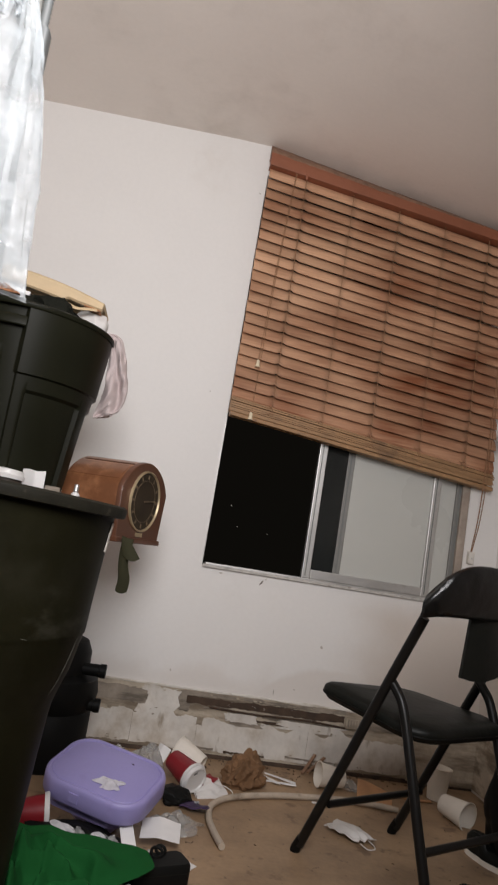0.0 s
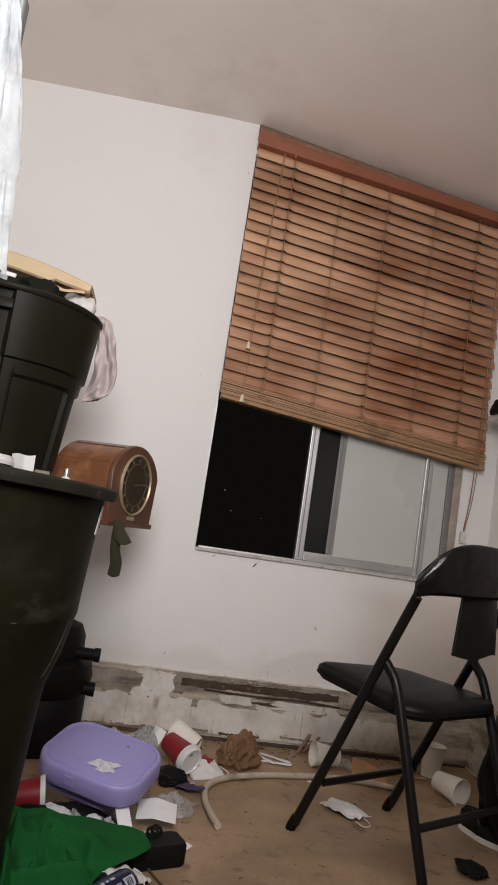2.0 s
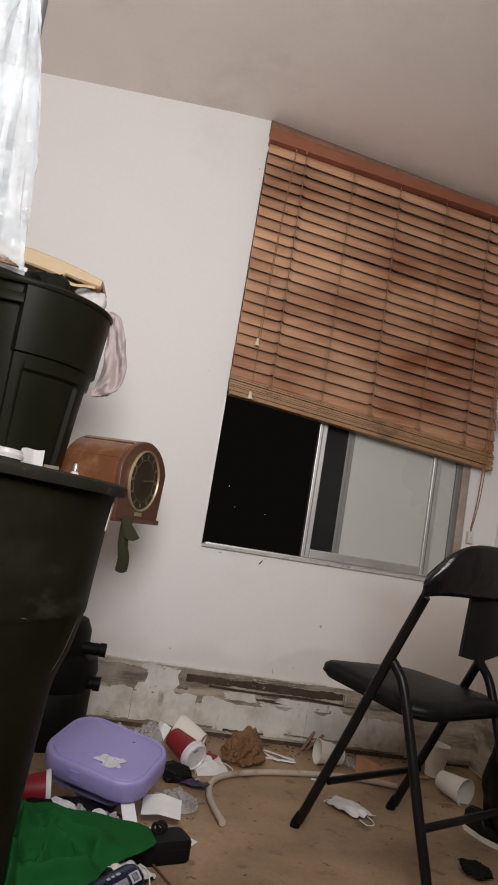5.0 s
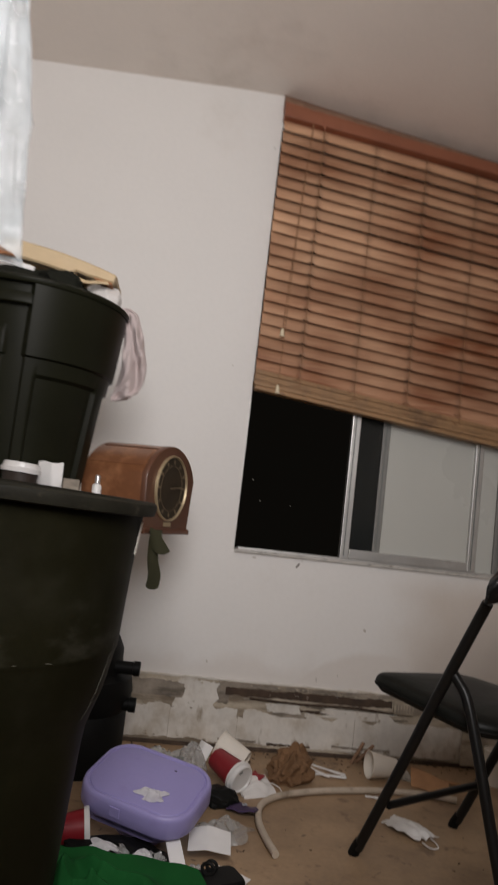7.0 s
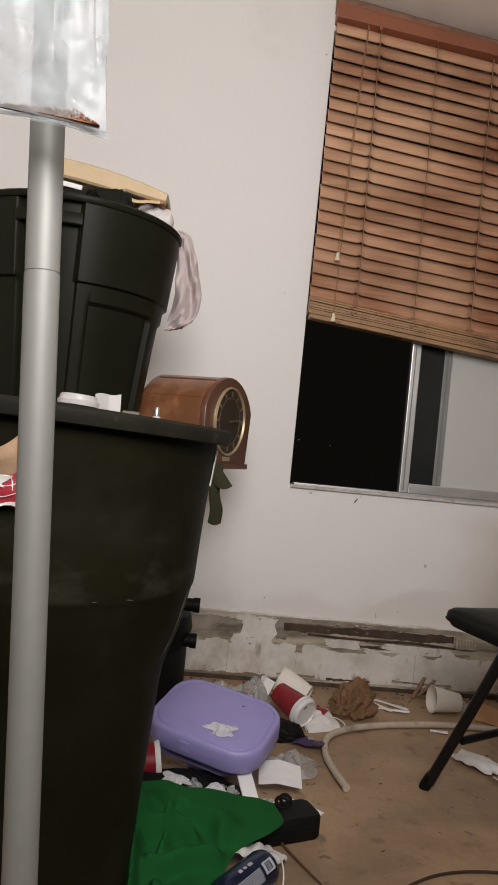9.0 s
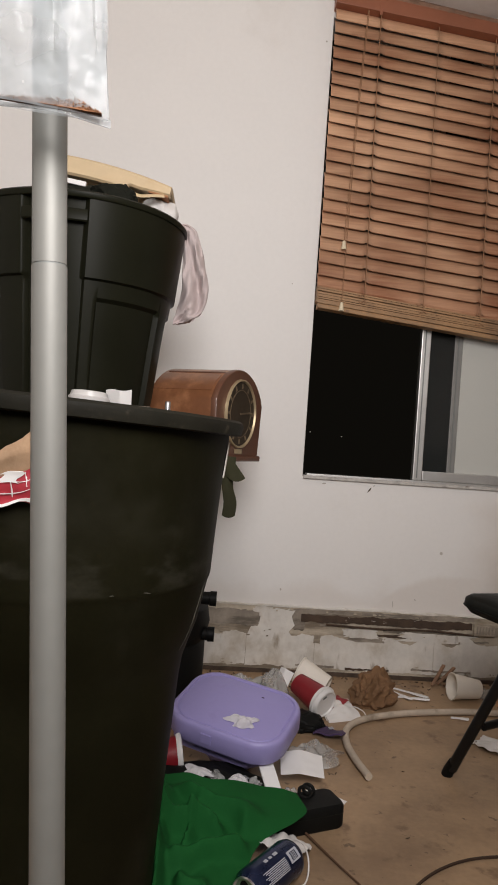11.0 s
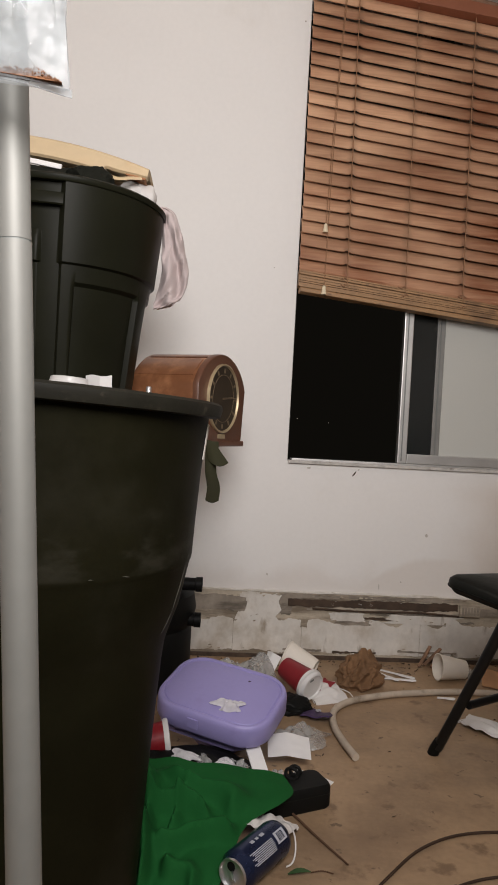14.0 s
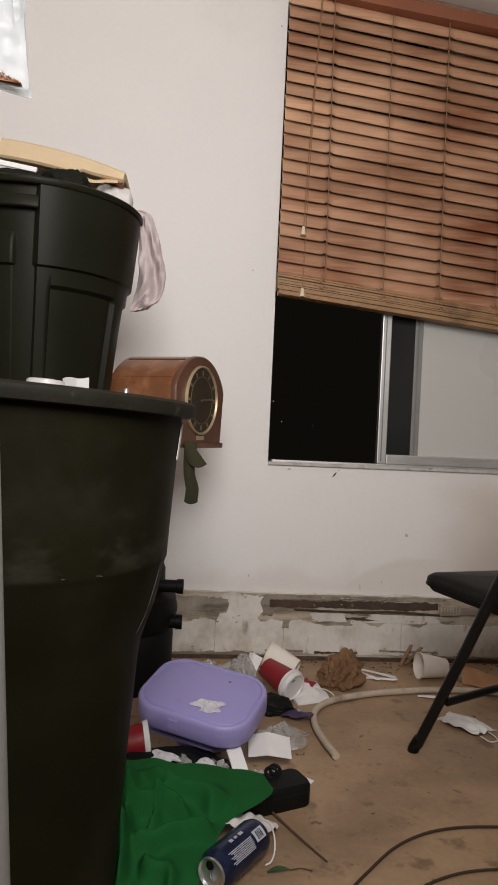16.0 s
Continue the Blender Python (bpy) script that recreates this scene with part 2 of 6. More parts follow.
M_COFFEE = mat("dark_brown_cup_paper", (0.030, 0.020, 0.014), 0.6, vary=0.15, bump=0.05)
M_REDPRINT = mat("red_printed_paper", (0.40, 0.030, 0.045), 0.6, vary=0.3, bump=0.1)
M_SILL = mat("chipped_sill_paint", (0.50, 0.475, 0.44), 0.6, vary=0.25, scale=30, bump=0.2, stain=(0.20, 0.17, 0.14), stain_scale=24, stain_at=0.60, stain_soft=0.06)
M_SHADE = mat("lamp_metal", (0.6, 0.6, 0.58), 0.4, bump=0.0)


LADDERS = (0.160, 0.370, 0.577, 0.786, 0.988)


def wood_slats():
    """Varnished slats: grain along x, a lighter or darker tone from slat to slat."""
    m = bpy.data.materials.new("varnished_slat_wood")
    m.use_nodes = True
    nt = m.node_tree
    n, l = nt.nodes, nt.links
    b = n["Principled BSDF"]
    tc, mp = n.new("ShaderNodeTexCoord"), n.new("ShaderNodeMapping")
    mp.inputs["Scale"].default_value = (3.0, 60, 60)
    oi = n.new("ShaderNodeObjectInfo")
    sh = n.new("ShaderNodeVectorMath")
    sh.operation = "MULTIPLY_ADD"
    l.new(oi.outputs["Random"], sh.inputs[0])
    sh.inputs[1].default_value = (40, 17, 5)
    l.new(tc.outputs["Object"], sh.inputs[2])
    l.new(sh.outputs[0], mp.inputs["Vector"])
    nz, nb = n.new("ShaderNodeTexNoise"), n.new("ShaderNodeTexNoise")
    nz.inputs["Scale"].default_value, nz.inputs["Detail"].default_value = 2.0, 6
    nb.inputs["Scale"].default_value, nb.inputs["Detail"].default_value = 3.2, 3
    l.new(mp.outputs[0], nz.inputs["Vector"])
    wide = n.new("ShaderNodeMapping")
    wide.inputs["Scale"].default_value = (0.75, 1.0, 1.7)
    wide.inputs["Location"].default_value = (0.35, 0.0, 0.55)
    l.new(tc.outputs["Object"], wide.inputs["Vector"])
    l.new(wide.outputs[0], nb.inputs["Vector"])
    cr = n.new("ShaderNodeValToRGB")
    cr.color_ramp.elements[0].position, cr.color_ramp.elements[0].color = 0.36, (0.205, 0.070, 0.029, 1)
    cr.color_ramp.elements[1].position, cr.color_ramp.elements[1].color = 0.70, (0.615, 0.372, 0.228, 1)
    ad = n.new("ShaderNodeMath")
    ad.operation = "MULTIPLY_ADD"
    l.new(nb.outputs["Fac"], ad.inputs[0])
    ad.inputs[1].default_value = 0.70
    hf = n.new("ShaderNodeMath")
    hf.operation = "MULTIPLY"
    hf.inputs[1].default_value = 0.26
    l.new(nz.outputs["Fac"], hf.inputs[0])
    l.new(hf.outputs[0], ad.inputs[2])
    # tone grows lighter towards the top of the blind
    high, grade = n.new("ShaderNodeSeparateXYZ"), n.new("ShaderNodeMath")
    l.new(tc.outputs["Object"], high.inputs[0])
    grade.operation = "MULTIPLY_ADD"
    l.new(high.outputs["Z"], grade.inputs[0])
    grade.inputs[1].default_value = 0.12
    graded = n.new("ShaderNodeMath")
    graded.operation = "ADD"
    l.new(ad.outputs[0], grade.inputs[2])
    l.new(grade.outputs[0], graded.inputs[0])
    graded.inputs[1].default_value = -0.150
    l.new(graded.outputs[0], cr.inputs[0])
    rv = n.new("ShaderNodeMapRange")
    rv.inputs["To Min"].default_value, rv.inputs["To Max"].default_value = 0.86, 1.14
    l.new(oi.outputs["Random"], rv.inputs["Value"])
    sc = n.new("ShaderNodeVectorMath")
    sc.operation = "SCALE"
    l.new(cr.outputs[0], sc.inputs[0])
    l.new(rv.outputs[0], sc.inputs["Scale"])
    # darker uneven bands along each ladder cord
    sep, near = n.new("ShaderNodeSeparateXYZ"), None
    l.new(tc.outputs["Object"], sep.inputs[0])
    for q in LADDERS:
        off, far = n.new("ShaderNodeMath"), n.new("ShaderNodeMath")
        off.operation, far.operation = "SUBTRACT", "ABSOLUTE"
        l.new(sep.outputs["X"], off.inputs[0])
        off.inputs[1].default_value = q + 0.006
        l.new(off.outputs[0], far.inputs[0])
        if near is None:
            near = far.outputs[0]
        else:
            least = n.new("ShaderNodeMath")
            least.operation = "MINIMUM"
            l.new(near, least.inputs[0])
            l.new(far.outputs[0], least.inputs[1])
            near = least.outputs[0]
    spread = n.new("ShaderNodeMath")
    spread.operation = "MULTIPLY_ADD"
    l.new(nz.outputs["Fac"], spread.inputs[0])
    spread.inputs[1].default_value = -0.055
    l.new(near, spread.inputs[2])
    cord_band = n.new("ShaderNodeMapRange")
    cord_band.interpolation_type = "SMOOTHSTEP"
    cord_band.inputs["From Min"].default_value, cord_band.inputs["From Max"].default_value = -0.030, -0.008
    cord_band.inputs["To Min"].default_value, cord_band.inputs["To Max"].default_value = 0.74, 1.0
    l.new(spread.outputs[0], cord_band.inputs["Value"])
    dull = n.new("ShaderNodeVectorMath")
    dull.operation = "SCALE"
    l.new(sc.outputs[0], dull.inputs[0])
    l.new(cord_band.outputs[0], dull.inputs["Scale"])
    l.new(dull.outputs[0], b.inputs["Base Color"])
    b.inputs["Roughness"].default_value = 0.45
    return m


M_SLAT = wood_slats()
M_RAIL = mat("pale_unvarnished_slat", (0.32, 0.180, 0.082), 0.6, vary=0.25, scale=12, bump=0.05, stain=(0.13, 0.07, 0.035), stain_scale=9, stain_at=0.62, stain_amount=0.75)


def dusted(m, low, high, colour, amount):
    """A band of pale dust with an uneven edge between two heights of a dark plastic wall."""
    n, l = m.node_tree.nodes, m.node_tree.links
    b = n["Principled BSDF"]
    old = b.inputs["Base Color"].links[0].from_socket
    tc, sep, mp, nz = n.new("ShaderNodeTexCoord"), n.new("ShaderNodeSeparateXYZ"), n.new("ShaderNodeMapping"), n.new("ShaderNodeTexNoise")
    mp.inputs["Scale"].default_value = (1.0, 1.0, 2.2)
    nz.inputs["Scale"].default_value, nz.inputs["Detail"].default_value, nz.inputs["Roughness"].default_value = 11.0, 7, 0.6
    l.new(tc.outputs["Object"], sep.inputs[0])
    l.new(tc.outputs["Object"], mp.inputs["Vector"])
    l.new(mp.outputs[0], nz.inputs["Vector"])
    band = []
    for a, c in ((low - 0.004, low + 0.006), (high, low + 0.02)):
        mr = n.new("ShaderNodeMapRange")
        mr.interpolation_type = "SMOOTHSTEP"
        mr.inputs["From Min"].default_value, mr.inputs["From Max"].default_value = a, c
        l.new(sep.outputs["Z"], mr.inputs["Value"])
        band.append(mr.outputs[0])
    spots = n.new("ShaderNodeMapRange")
    spots.interpolation_type = "SMOOTHSTEP"
    spots.inputs["From Min"].default_value, spots.inputs["From Max"].default_value = 0.47, 0.72
    spots.inputs["To Max"].default_value = amount
    l.new(nz.outputs["Fac"], spots.inputs["Value"])
    out = spots.outputs[0]
    for q in band:
        times = n.new("ShaderNodeMath")
        times.operation = "MULTIPLY"
        l.new(out, times.inputs[0])
        l.new(q, times.inputs[1])
        out = times.outputs[0]
    mix = n.new("ShaderNodeMix")
    mix.data_type = "RGBA"
    l.new(out, mix.inputs[0])
    ends = [k for k in mix.inputs if k.type == "RGBA"]
    l.new(old, ends[0])
    ends[1].default_value = (*colour, 1)
    l.new([o for o in mix.outputs if o.type == "RGBA"][0], b.inputs["Base Color"])


dusted(M_BIN, 0.612, 0.76, (0.060, 0.056, 0.043), 0.34)


def spotted(m, scale, at, soft, colour, amount, stretch=(1, 1, 1)):
    """A further layer of separate spots on a material."""
    n, l = m.node_tree.nodes, m.node_tree.links
    b = n["Principled BSDF"]
    old = b.inputs["Base Color"].links[0].from_socket
    tc, mp, nz, mr, mix = n.new("ShaderNodeTexCoord"), n.new("ShaderNodeMapping"), n.new("ShaderNodeTexNoise"), n.new("ShaderNodeMapRange"), n.new("ShaderNodeMix")
    mp.inputs["Scale"].default_value, mp.inputs["Location"].default_value = stretch, (3.1, 1.7, 0.4)
    nz.inputs["Scale"].default_value, nz.inputs["Detail"].default_value, nz.inputs["Roughness"].default_value = scale, 5, 0.55
    l.new(tc.outputs["Object"], mp.inputs["Vector"])
    l.new(mp.outputs[0], nz.inputs["Vector"])
    mr.interpolation_type = "SMOOTHSTEP"
    mr.inputs["From Min"].default_value, mr.inputs["From Max"].default_value, mr.inputs["To Max"].default_value = at, at + soft, amount
    l.new(nz.outputs["Fac"], mr.inputs["Value"])
    mix.data_type = "RGBA"
    l.new(mr.outputs[0], mix.inputs[0])
    ends = [k for k in mix.inputs if k.type == "RGBA"]
    l.new(old, ends[0])
    ends[1].default_value = (*colour, 1)
    l.new([o for o in mix.outputs if o.type == "RGBA"][0], b.inputs["Base Color"])


spotted(M_FLOOR, 13, 0.585, 0.12, (0.125, 0.072, 0.040), 0.7)
spotted(M_FLOOR, 34, 0.66, 0.06, (0.085, 0.050, 0.030), 0.75)
spotted(M_TILE, 16, 0.60, 0.10, (0.25, 0.19, 0.125), 0.7, (1.0, 1.0, 0.35))
spotted(M_RAIL, 26, 0.60, 0.10, (0.10, 0.055, 0.03), 0.6)


def damp_paint():
    """The wall's paint with two damp-yellowed areas below the window, soft and uneven at the edge."""
    m = M_WALL.copy()
    m.name = "damp_stained_wall_paint"
    nt = m.node_tree
    n, l = nt.nodes, nt.links
    b = n["Principled BSDF"]
    old = b.inputs["Base Color"].links[0].from_socket
    tc, sep, nz = n.new("ShaderNodeTexCoord"), n.new("ShaderNodeSeparateXYZ"), n.new("ShaderNodeTexNoise")
    nz.inputs["Scale"].default_value, nz.inputs["Detail"].default_value = 5.0, 7
    l.new(tc.outputs["Object"], sep.inputs[0])
    l.new(tc.outputs["Object"], nz.inputs["Vector"])

    def step(socket, lo, hi, wobble):
        ad, mr = n.new("ShaderNodeMath"), n.new("ShaderNodeMapRange")
        ad.operation = "MULTIPLY_ADD"
        l.new(nz.outputs["Fac"], ad.inputs[0])
        ad.inputs[1].default_value = wobble
        l.new(socket, ad.inputs[2])
        mr.interpolation_type = "SMOOTHSTEP"
        mr.inputs["From Min"].default_value, mr.inputs["From Max"].default_value = lo + wobble / 2, hi + wobble / 2
        l.new(ad.outputs[0], mr.inputs["Value"])
        return mr.outputs[0]

    def times(a, c):
        q = n.new("ShaderNodeMath")
        q.operation = "MULTIPLY"
        l.new(a, q.inputs[0])
        if isinstance(c, float):
            q.inputs[1].default_value = c
        else:
            l.new(c, q.inputs[1])
        return q.outputs[0]

    x, z = sep.outputs["X"], sep.outputs["Z"]
    side = times(times(step(x, 0.55, 0.85, 0.25), step(z, 0.74, 0.60, 0.10)), 0.40)
    over, lift, dome = n.new("ShaderNodeMath"), n.new("ShaderNodeMath"), n.new("ShaderNodeMath")
    over.operation, lift.operation, dome.operation = "SUBTRACT", "POWER", "MULTIPLY_ADD"
    l.new(x, over.inputs[0])
    over.inputs[1].default_value = 0.62
    l.new(over.outputs[0], lift.inputs[0])
    lift.inputs[1].default_value = 2.0
    l.new(lift.outputs[0], dome.inputs[0])
    dome.inputs[1].default_value = 1.15
    l.new(z, dome.inputs[2])
    tide = times(step(dome.outputs[0], 0.405, 0.375, 0.07), 0.20)
    drip = times(times(step(z, 0.34, 0.26, 0.22), step(x, -0.5, -0.4, 0.1)), 0.16)
    big = n.new("ShaderNodeMath")
    big.operation = "MAXIMUM"
    l.new(side, big.inputs[0])
    l.new(tide, big.inputs[1])
    all3 = n.new("ShaderNodeMath")
    all3.operation = "MAXIMUM"
    l.new(big.outputs[0], all3.inputs[0])
    l.new(drip, all3.inputs[1])
    mix = n.new("ShaderNodeMix")
    mix.data_type = "RGBA"
    l.new(all3.outputs[0], mix.inputs[0])
    ends = [k for k in mix.inputs if k.type == "RGBA"]
    l.new(old, ends[0])
    ends[1].default_value = (0.46, 0.33, 0.22, 1)
    l.new([o for o in mix.outputs if o.type == "RGBA"][0], b.inputs["Base Color"])
    return m


M_DAMP = damp_paint()


# ---- mesh helpers ----
def part(name, bm, material, parent=None, label="", smooth=True, bevel=0.0):
    me = bpy.data.meshes.new(name)
    if bevel:
        bmesh.ops.bevel(bm, geom=list(bm.edges), offset=bevel, segments=2, affect="EDGES", profile=0.6, clamp_overlap=True)
    bmesh.ops.recalc_face_normals(bm, faces=bm.faces)
    if smooth:
        for f in bm.faces:
            f.smooth = True
        for e in bm.edges:
            if len(e.link_faces) == 2 and e.calc_face_angle(0) > 0.7:
                e.smooth = False
    bm.to_mesh(me)
    bm.free()
    me.materials.append(material)
    ob = new(name, me)
    if parent:
        ob.parent = parent
    if label:
        ob["label"] = label
    return ob


def thing(name, m, label, category, group=""):
    ob = new(name)
    ob.empty_display_size = 0.05
    ob.matrix_world = m
    return tagged(ob, label, category, group)


def structure(ob, label=""):
    return tagged(ob, label, kind="structure")


def box(*ranges):
    """A bmesh of boxes, each given as x0, x1, y0, y1, z0, z1."""
    bm = bmesh.new()
    for x0, x1, y0, y1, z0, z1 in ranges:
        bmesh.ops.create_cube(bm, size=1, matrix=Matrix.LocRotScale(((x0 + x1) / 2, (y0 + y1) / 2, (z0 + z1) / 2), None, (x1 - x0, y1 - y0, z1 - z0)))
    return bm


def lathe(profile, n=48, shape=None, close=False):
    """Turns (radius, height) pairs about z; shape(a, i) gives an extra radius."""
    bm = bmesh.new()
    rings = []
    for i, (r, z) in enumerate(profile):
        rings.append([bm.verts.new(((r + (shape(2 * math.pi * k / n, i) if shape else 0)) * math.cos(2 * math.pi * k / n),
                                    (r + (shape(2 * math.pi * k / n, i) if shape else 0)) * math.sin(2 * math.pi * k / n), z)) for k in range(n)])
    for a, b in zip(rings, rings[1:]):
        for k in range(n):
            bm.faces.new((a[k], a[(k + 1) % n], b[(k + 1) % n], b[k]))
    if close:
        bm.faces.new(rings[0][::-1])
        bm.faces.new(rings[-1])
    return bm


def smooth_line(points, steps=8):
    """A Catmull-Rom line through the points."""
    p = [Vector(q) for q in points]
    p = [2 * p[0] - p[1]] + p + [2 * p[-1] - p[-2]]
    line = []
    for i in range(1, len(p) - 2):
        for s in range(steps):
            t = s / steps
            line.append(0.5 * ((2 * p[i]) + (p[i + 1] - p[i - 1]) * t + (2 * p[i - 1] - 5 * p[i] + 4 * p[i + 1] - p[i + 2]) * t * t + (3 * p[i] - p[i - 1] - 3 * p[i + 1] + p[i + 2]) * t ** 3))
    line.append(p[-2])
    return line


def tube(points, r, n=10, bm=None, caps=True, flat=1.0):
    """A tube along the points; flat squeezes it across."""
    bm = bm or bmesh.new()
    pts = [Vector(q) for q in points]
    rings, side = [], None
    for i, q in enumerate(pts):
        way = (pts[min(i + 1, len(pts) - 1)] - pts[max(i - 1, 0)]).normalized()
        if side is None:
            side = way.orthogonal().normalized()
        side = (side - way * side.dot(way)).normalized()
        up = way.cross(side)
        rr = r(i / (len(pts) - 1)) if callable(r) else r
        rings.append([bm.verts.new(q + rr * (math.cos(2 * math.pi * k / n) * side + flat * math.sin(2 * math.pi * k / n) * up)) for k in range(n)])
    for a, b in zip(rings, rings[1:]):
        for k in range(n):
            bm.faces.new((a[k], a[(k + 1) % n], b[(k + 1) % n], b[k]))
    if caps:
        bm.faces.new(rings[0][::-1])
        bm.faces.new(rings[-1])
    return bm


def sheet(func, nu, nv, thick=0.001):
    """A thin sheet with two sides and a closed edge; func(u, v) gives places for u, v in 0..1."""
    bm = bmesh.new()
    top = [[Vector(func(i / nu, j / nv)) for j in range(nv + 1)] for i in range(nu + 1)]
    va, vb = [], []
    for i in range(nu + 1):
        ra, rb = [], []
        for j in range(nv + 1):
            du = top[min(i + 1, nu)][j] - top[max(i - 1, 0)][j]
            dv = top[i][min(j + 1, nv)] - top[i][max(j - 1, 0)]
            nrm = du.cross(dv)
            nrm = nrm.normalized() if nrm.length > 1e-9 else Vector((0, 0, 1))
            ra.append(bm.verts.new(top[i][j] + nrm * thick / 2))
            rb.append(bm.verts.new(top[i][j] - nrm * thick / 2))
        va.append(ra)
        vb.append(rb)
    for i in range(nu):
        for j in range(nv):
            bm.faces.new((va[i][j], va[i + 1][j], va[i + 1][j + 1], va[i][j + 1]))
            bm.faces.new((vb[i][j], vb[i][j + 1], vb[i + 1][j + 1], vb[i + 1][j]))
    for i in range(nu):
        for j in (0, nv):
            bm.faces.new((va[i][j], vb[i][j], vb[i + 1][j], va[i + 1][j]))
    for j in range(nv):
        for i in (0, nu):
            bm.faces.new((va[i][j], va[i][j + 1], vb[i][j + 1], vb[i][j]))
    return bm


def outline_slab(points, z0, z1, bm=None):
    """A slab with the outline given as (x, y) pairs."""
    bm = bm or bmesh.new()
    a = [bm.verts.new((x, y, z0)) for x, y in points]
    b = [bm.verts.new((x, y, z1)) for x, y in points]
    bm.faces.new(a[::-1])
    bm.faces.new(b)
    for i in range(len(a)):
        k = (i + 1) % len(a)
        bm.faces.new((a[i], a[k], b[k], b[i]))
    return bm


def rounded(w, d, r, n=8):
    pts = []
    for cx, cy, a0 in ((w / 2 - r, d / 2 - r, 0), (-w / 2 + r, d / 2 - r, 90), (-w / 2 + r, -d / 2 + r, 180), (w / 2 - r, -d / 2 + r, 270)):
        for k in range(n + 1):
            a = radians(a0 + 90 * k / n)
            pts.append((cx + r * math.cos(a), cy + r * math.sin(a)))
    return pts


def loft(outlines, close=True):
    """Skins rings of equal count, each a list of places."""
    bm = bmesh.new()
    rings = [[bm.verts.new(p) for p in o] for o in outlines]
    for a, b in zip(rings, rings[1:]):
        for k in range(len(a)):
            bm.faces.new((a[k], a[(k + 1) % len(a)], b[(k + 1) % len(a)], b[k]))
    if close:
        bm.faces.new(rings[0][::-1])
        bm.faces.new(rings[-1])
    return bm


def crumple(w, d, h, seed, sub=4, rough=0.45, freq=9.0):
    """A crumpled lump of flat facets and creases that rests on z = 0."""
    bm = bmesh.new()
    bmesh.ops.create_icosphere(bm, subdivisions=sub, radius=0.5)
    rnd = random.Random(seed)
    planes = []
    for k in range(int(10 + freq * 2)):
        way = Vector((rnd.gauss(0, 1), rnd.gauss(0, 1), rnd.gauss(0, 1))).normalized()
        planes.append((way, 0.5 * (1 - rough * rnd.uniform(0.15, 0.75))))
    for v in bm.verts:
        co = v.co.copy()
        for way, cut in planes:
            over = co.dot(way) - cut
            if over > 0:
                co -= way * over * 0.85
        q = v.co * freq + Vector((seed * 7.1, seed * 3.3, seed * 1.7))
        k = 1 + rough * (0.35 * (abs(noise.noise(q * 0.5)) - 0.3) + 0.16 * abs(noise.noise(q * 1.3)))
        z = co.z * k
        v.co = Vector((co.x * w * k, co.y * d * k, max(0.0, (z + 0.30) / 0.75) * h))
    return bm


# ---- the room ----
WY, CEIL, EAST, WEST, SOUTH = 3.55, 2.49, 1.21, -2.0, -1.4
OX0, OX1, OZ0, OZ1 = 0.0, 1.065, 0.712, 2.36

structure(part("floor", box((WEST - 0.12, EAST + 0.12, SOUTH - 0.12, WY + 0.14, -0.1, 0.0)), M_FLOOR, smooth=False), "stained brown concrete floor strewn with rubbish")
wall_n = part("wall_north", box((WEST - 0.12, OX0, WY, WY + 0.14, 0, 2.6), (OX1, EAST + 0.12, WY, WY + 0.14, 0, 2.6), (OX0, OX1, WY, WY + 0.14, 0, OZ0), (OX0, OX1, WY, WY + 0.14, OZ1, 2.6)), M_DAMP, smooth=False)
structure(wall_n, "white painted wall with chipped paint and a window")
structure(part("wall_east", box((EAST, EAST + 0.12, SOUTH, WY, 0, 2.6)), M_DAMP, smooth=False), "off-white painted side wall with stains")
structure(part("wall_west", box((WEST - 0.12, WEST, SOUTH, WY, 0, 2.6)), M_WALL, smooth=False), "off-white painted side wall")
structure(part("wall_south", box((WEST - 0.12, EAST + 0.12, SOUTH - 0.12, SOUTH, 0, 2.6)), M_WALL, smooth=False), "off-white painted rear wall")


def ceiling_mesh():
    """Flat on the west side, sagging gently towards the east wall."""
    def low(x):
        if x < -0.15:
            return CEIL + 0.034 * max(-1.2, x + 0.15)
        return CEIL if x < 0 else CEIL - 0.145 * x * min(1, 0.35 + x * 5)
    xs = [WEST, -1.35, -0.9, -0.5, -0.3, -0.15, -0.1, 0.0, 0.04, 0.08, 0.13, 0.2, 0.4, 0.7, EAST]
    bm = bmesh.new()
    lo = [[bm.verts.new((x, y, low(x))) for x in xs] for y in (SOUTH, WY)]
    hi = [[bm.verts.new((x, y, 2.62)) for x in xs] for y in (SOUTH, WY)]
    for k in range(len(xs) - 1):
        bm.faces.new((lo[0][k], lo[1][k], lo[1][k + 1], lo[0][k + 1]))
        bm.faces.new((hi[0][k], hi[0][k + 1], hi[1][k + 1], hi[1][k]))
        for j in (0, 1):
            bm.faces.new((lo[j][k], lo[j][k + 1], hi[j][k + 1], hi[j][k]))
    for k in (0, -1):
        bm.faces.new((lo[0][k], lo[1][k], hi[1][k], hi[0][k]))
    return bm


structure(part("ceiling", ceiling_mesh(), M_CEIL), "dull beige plaster ceiling that sags beside the window")


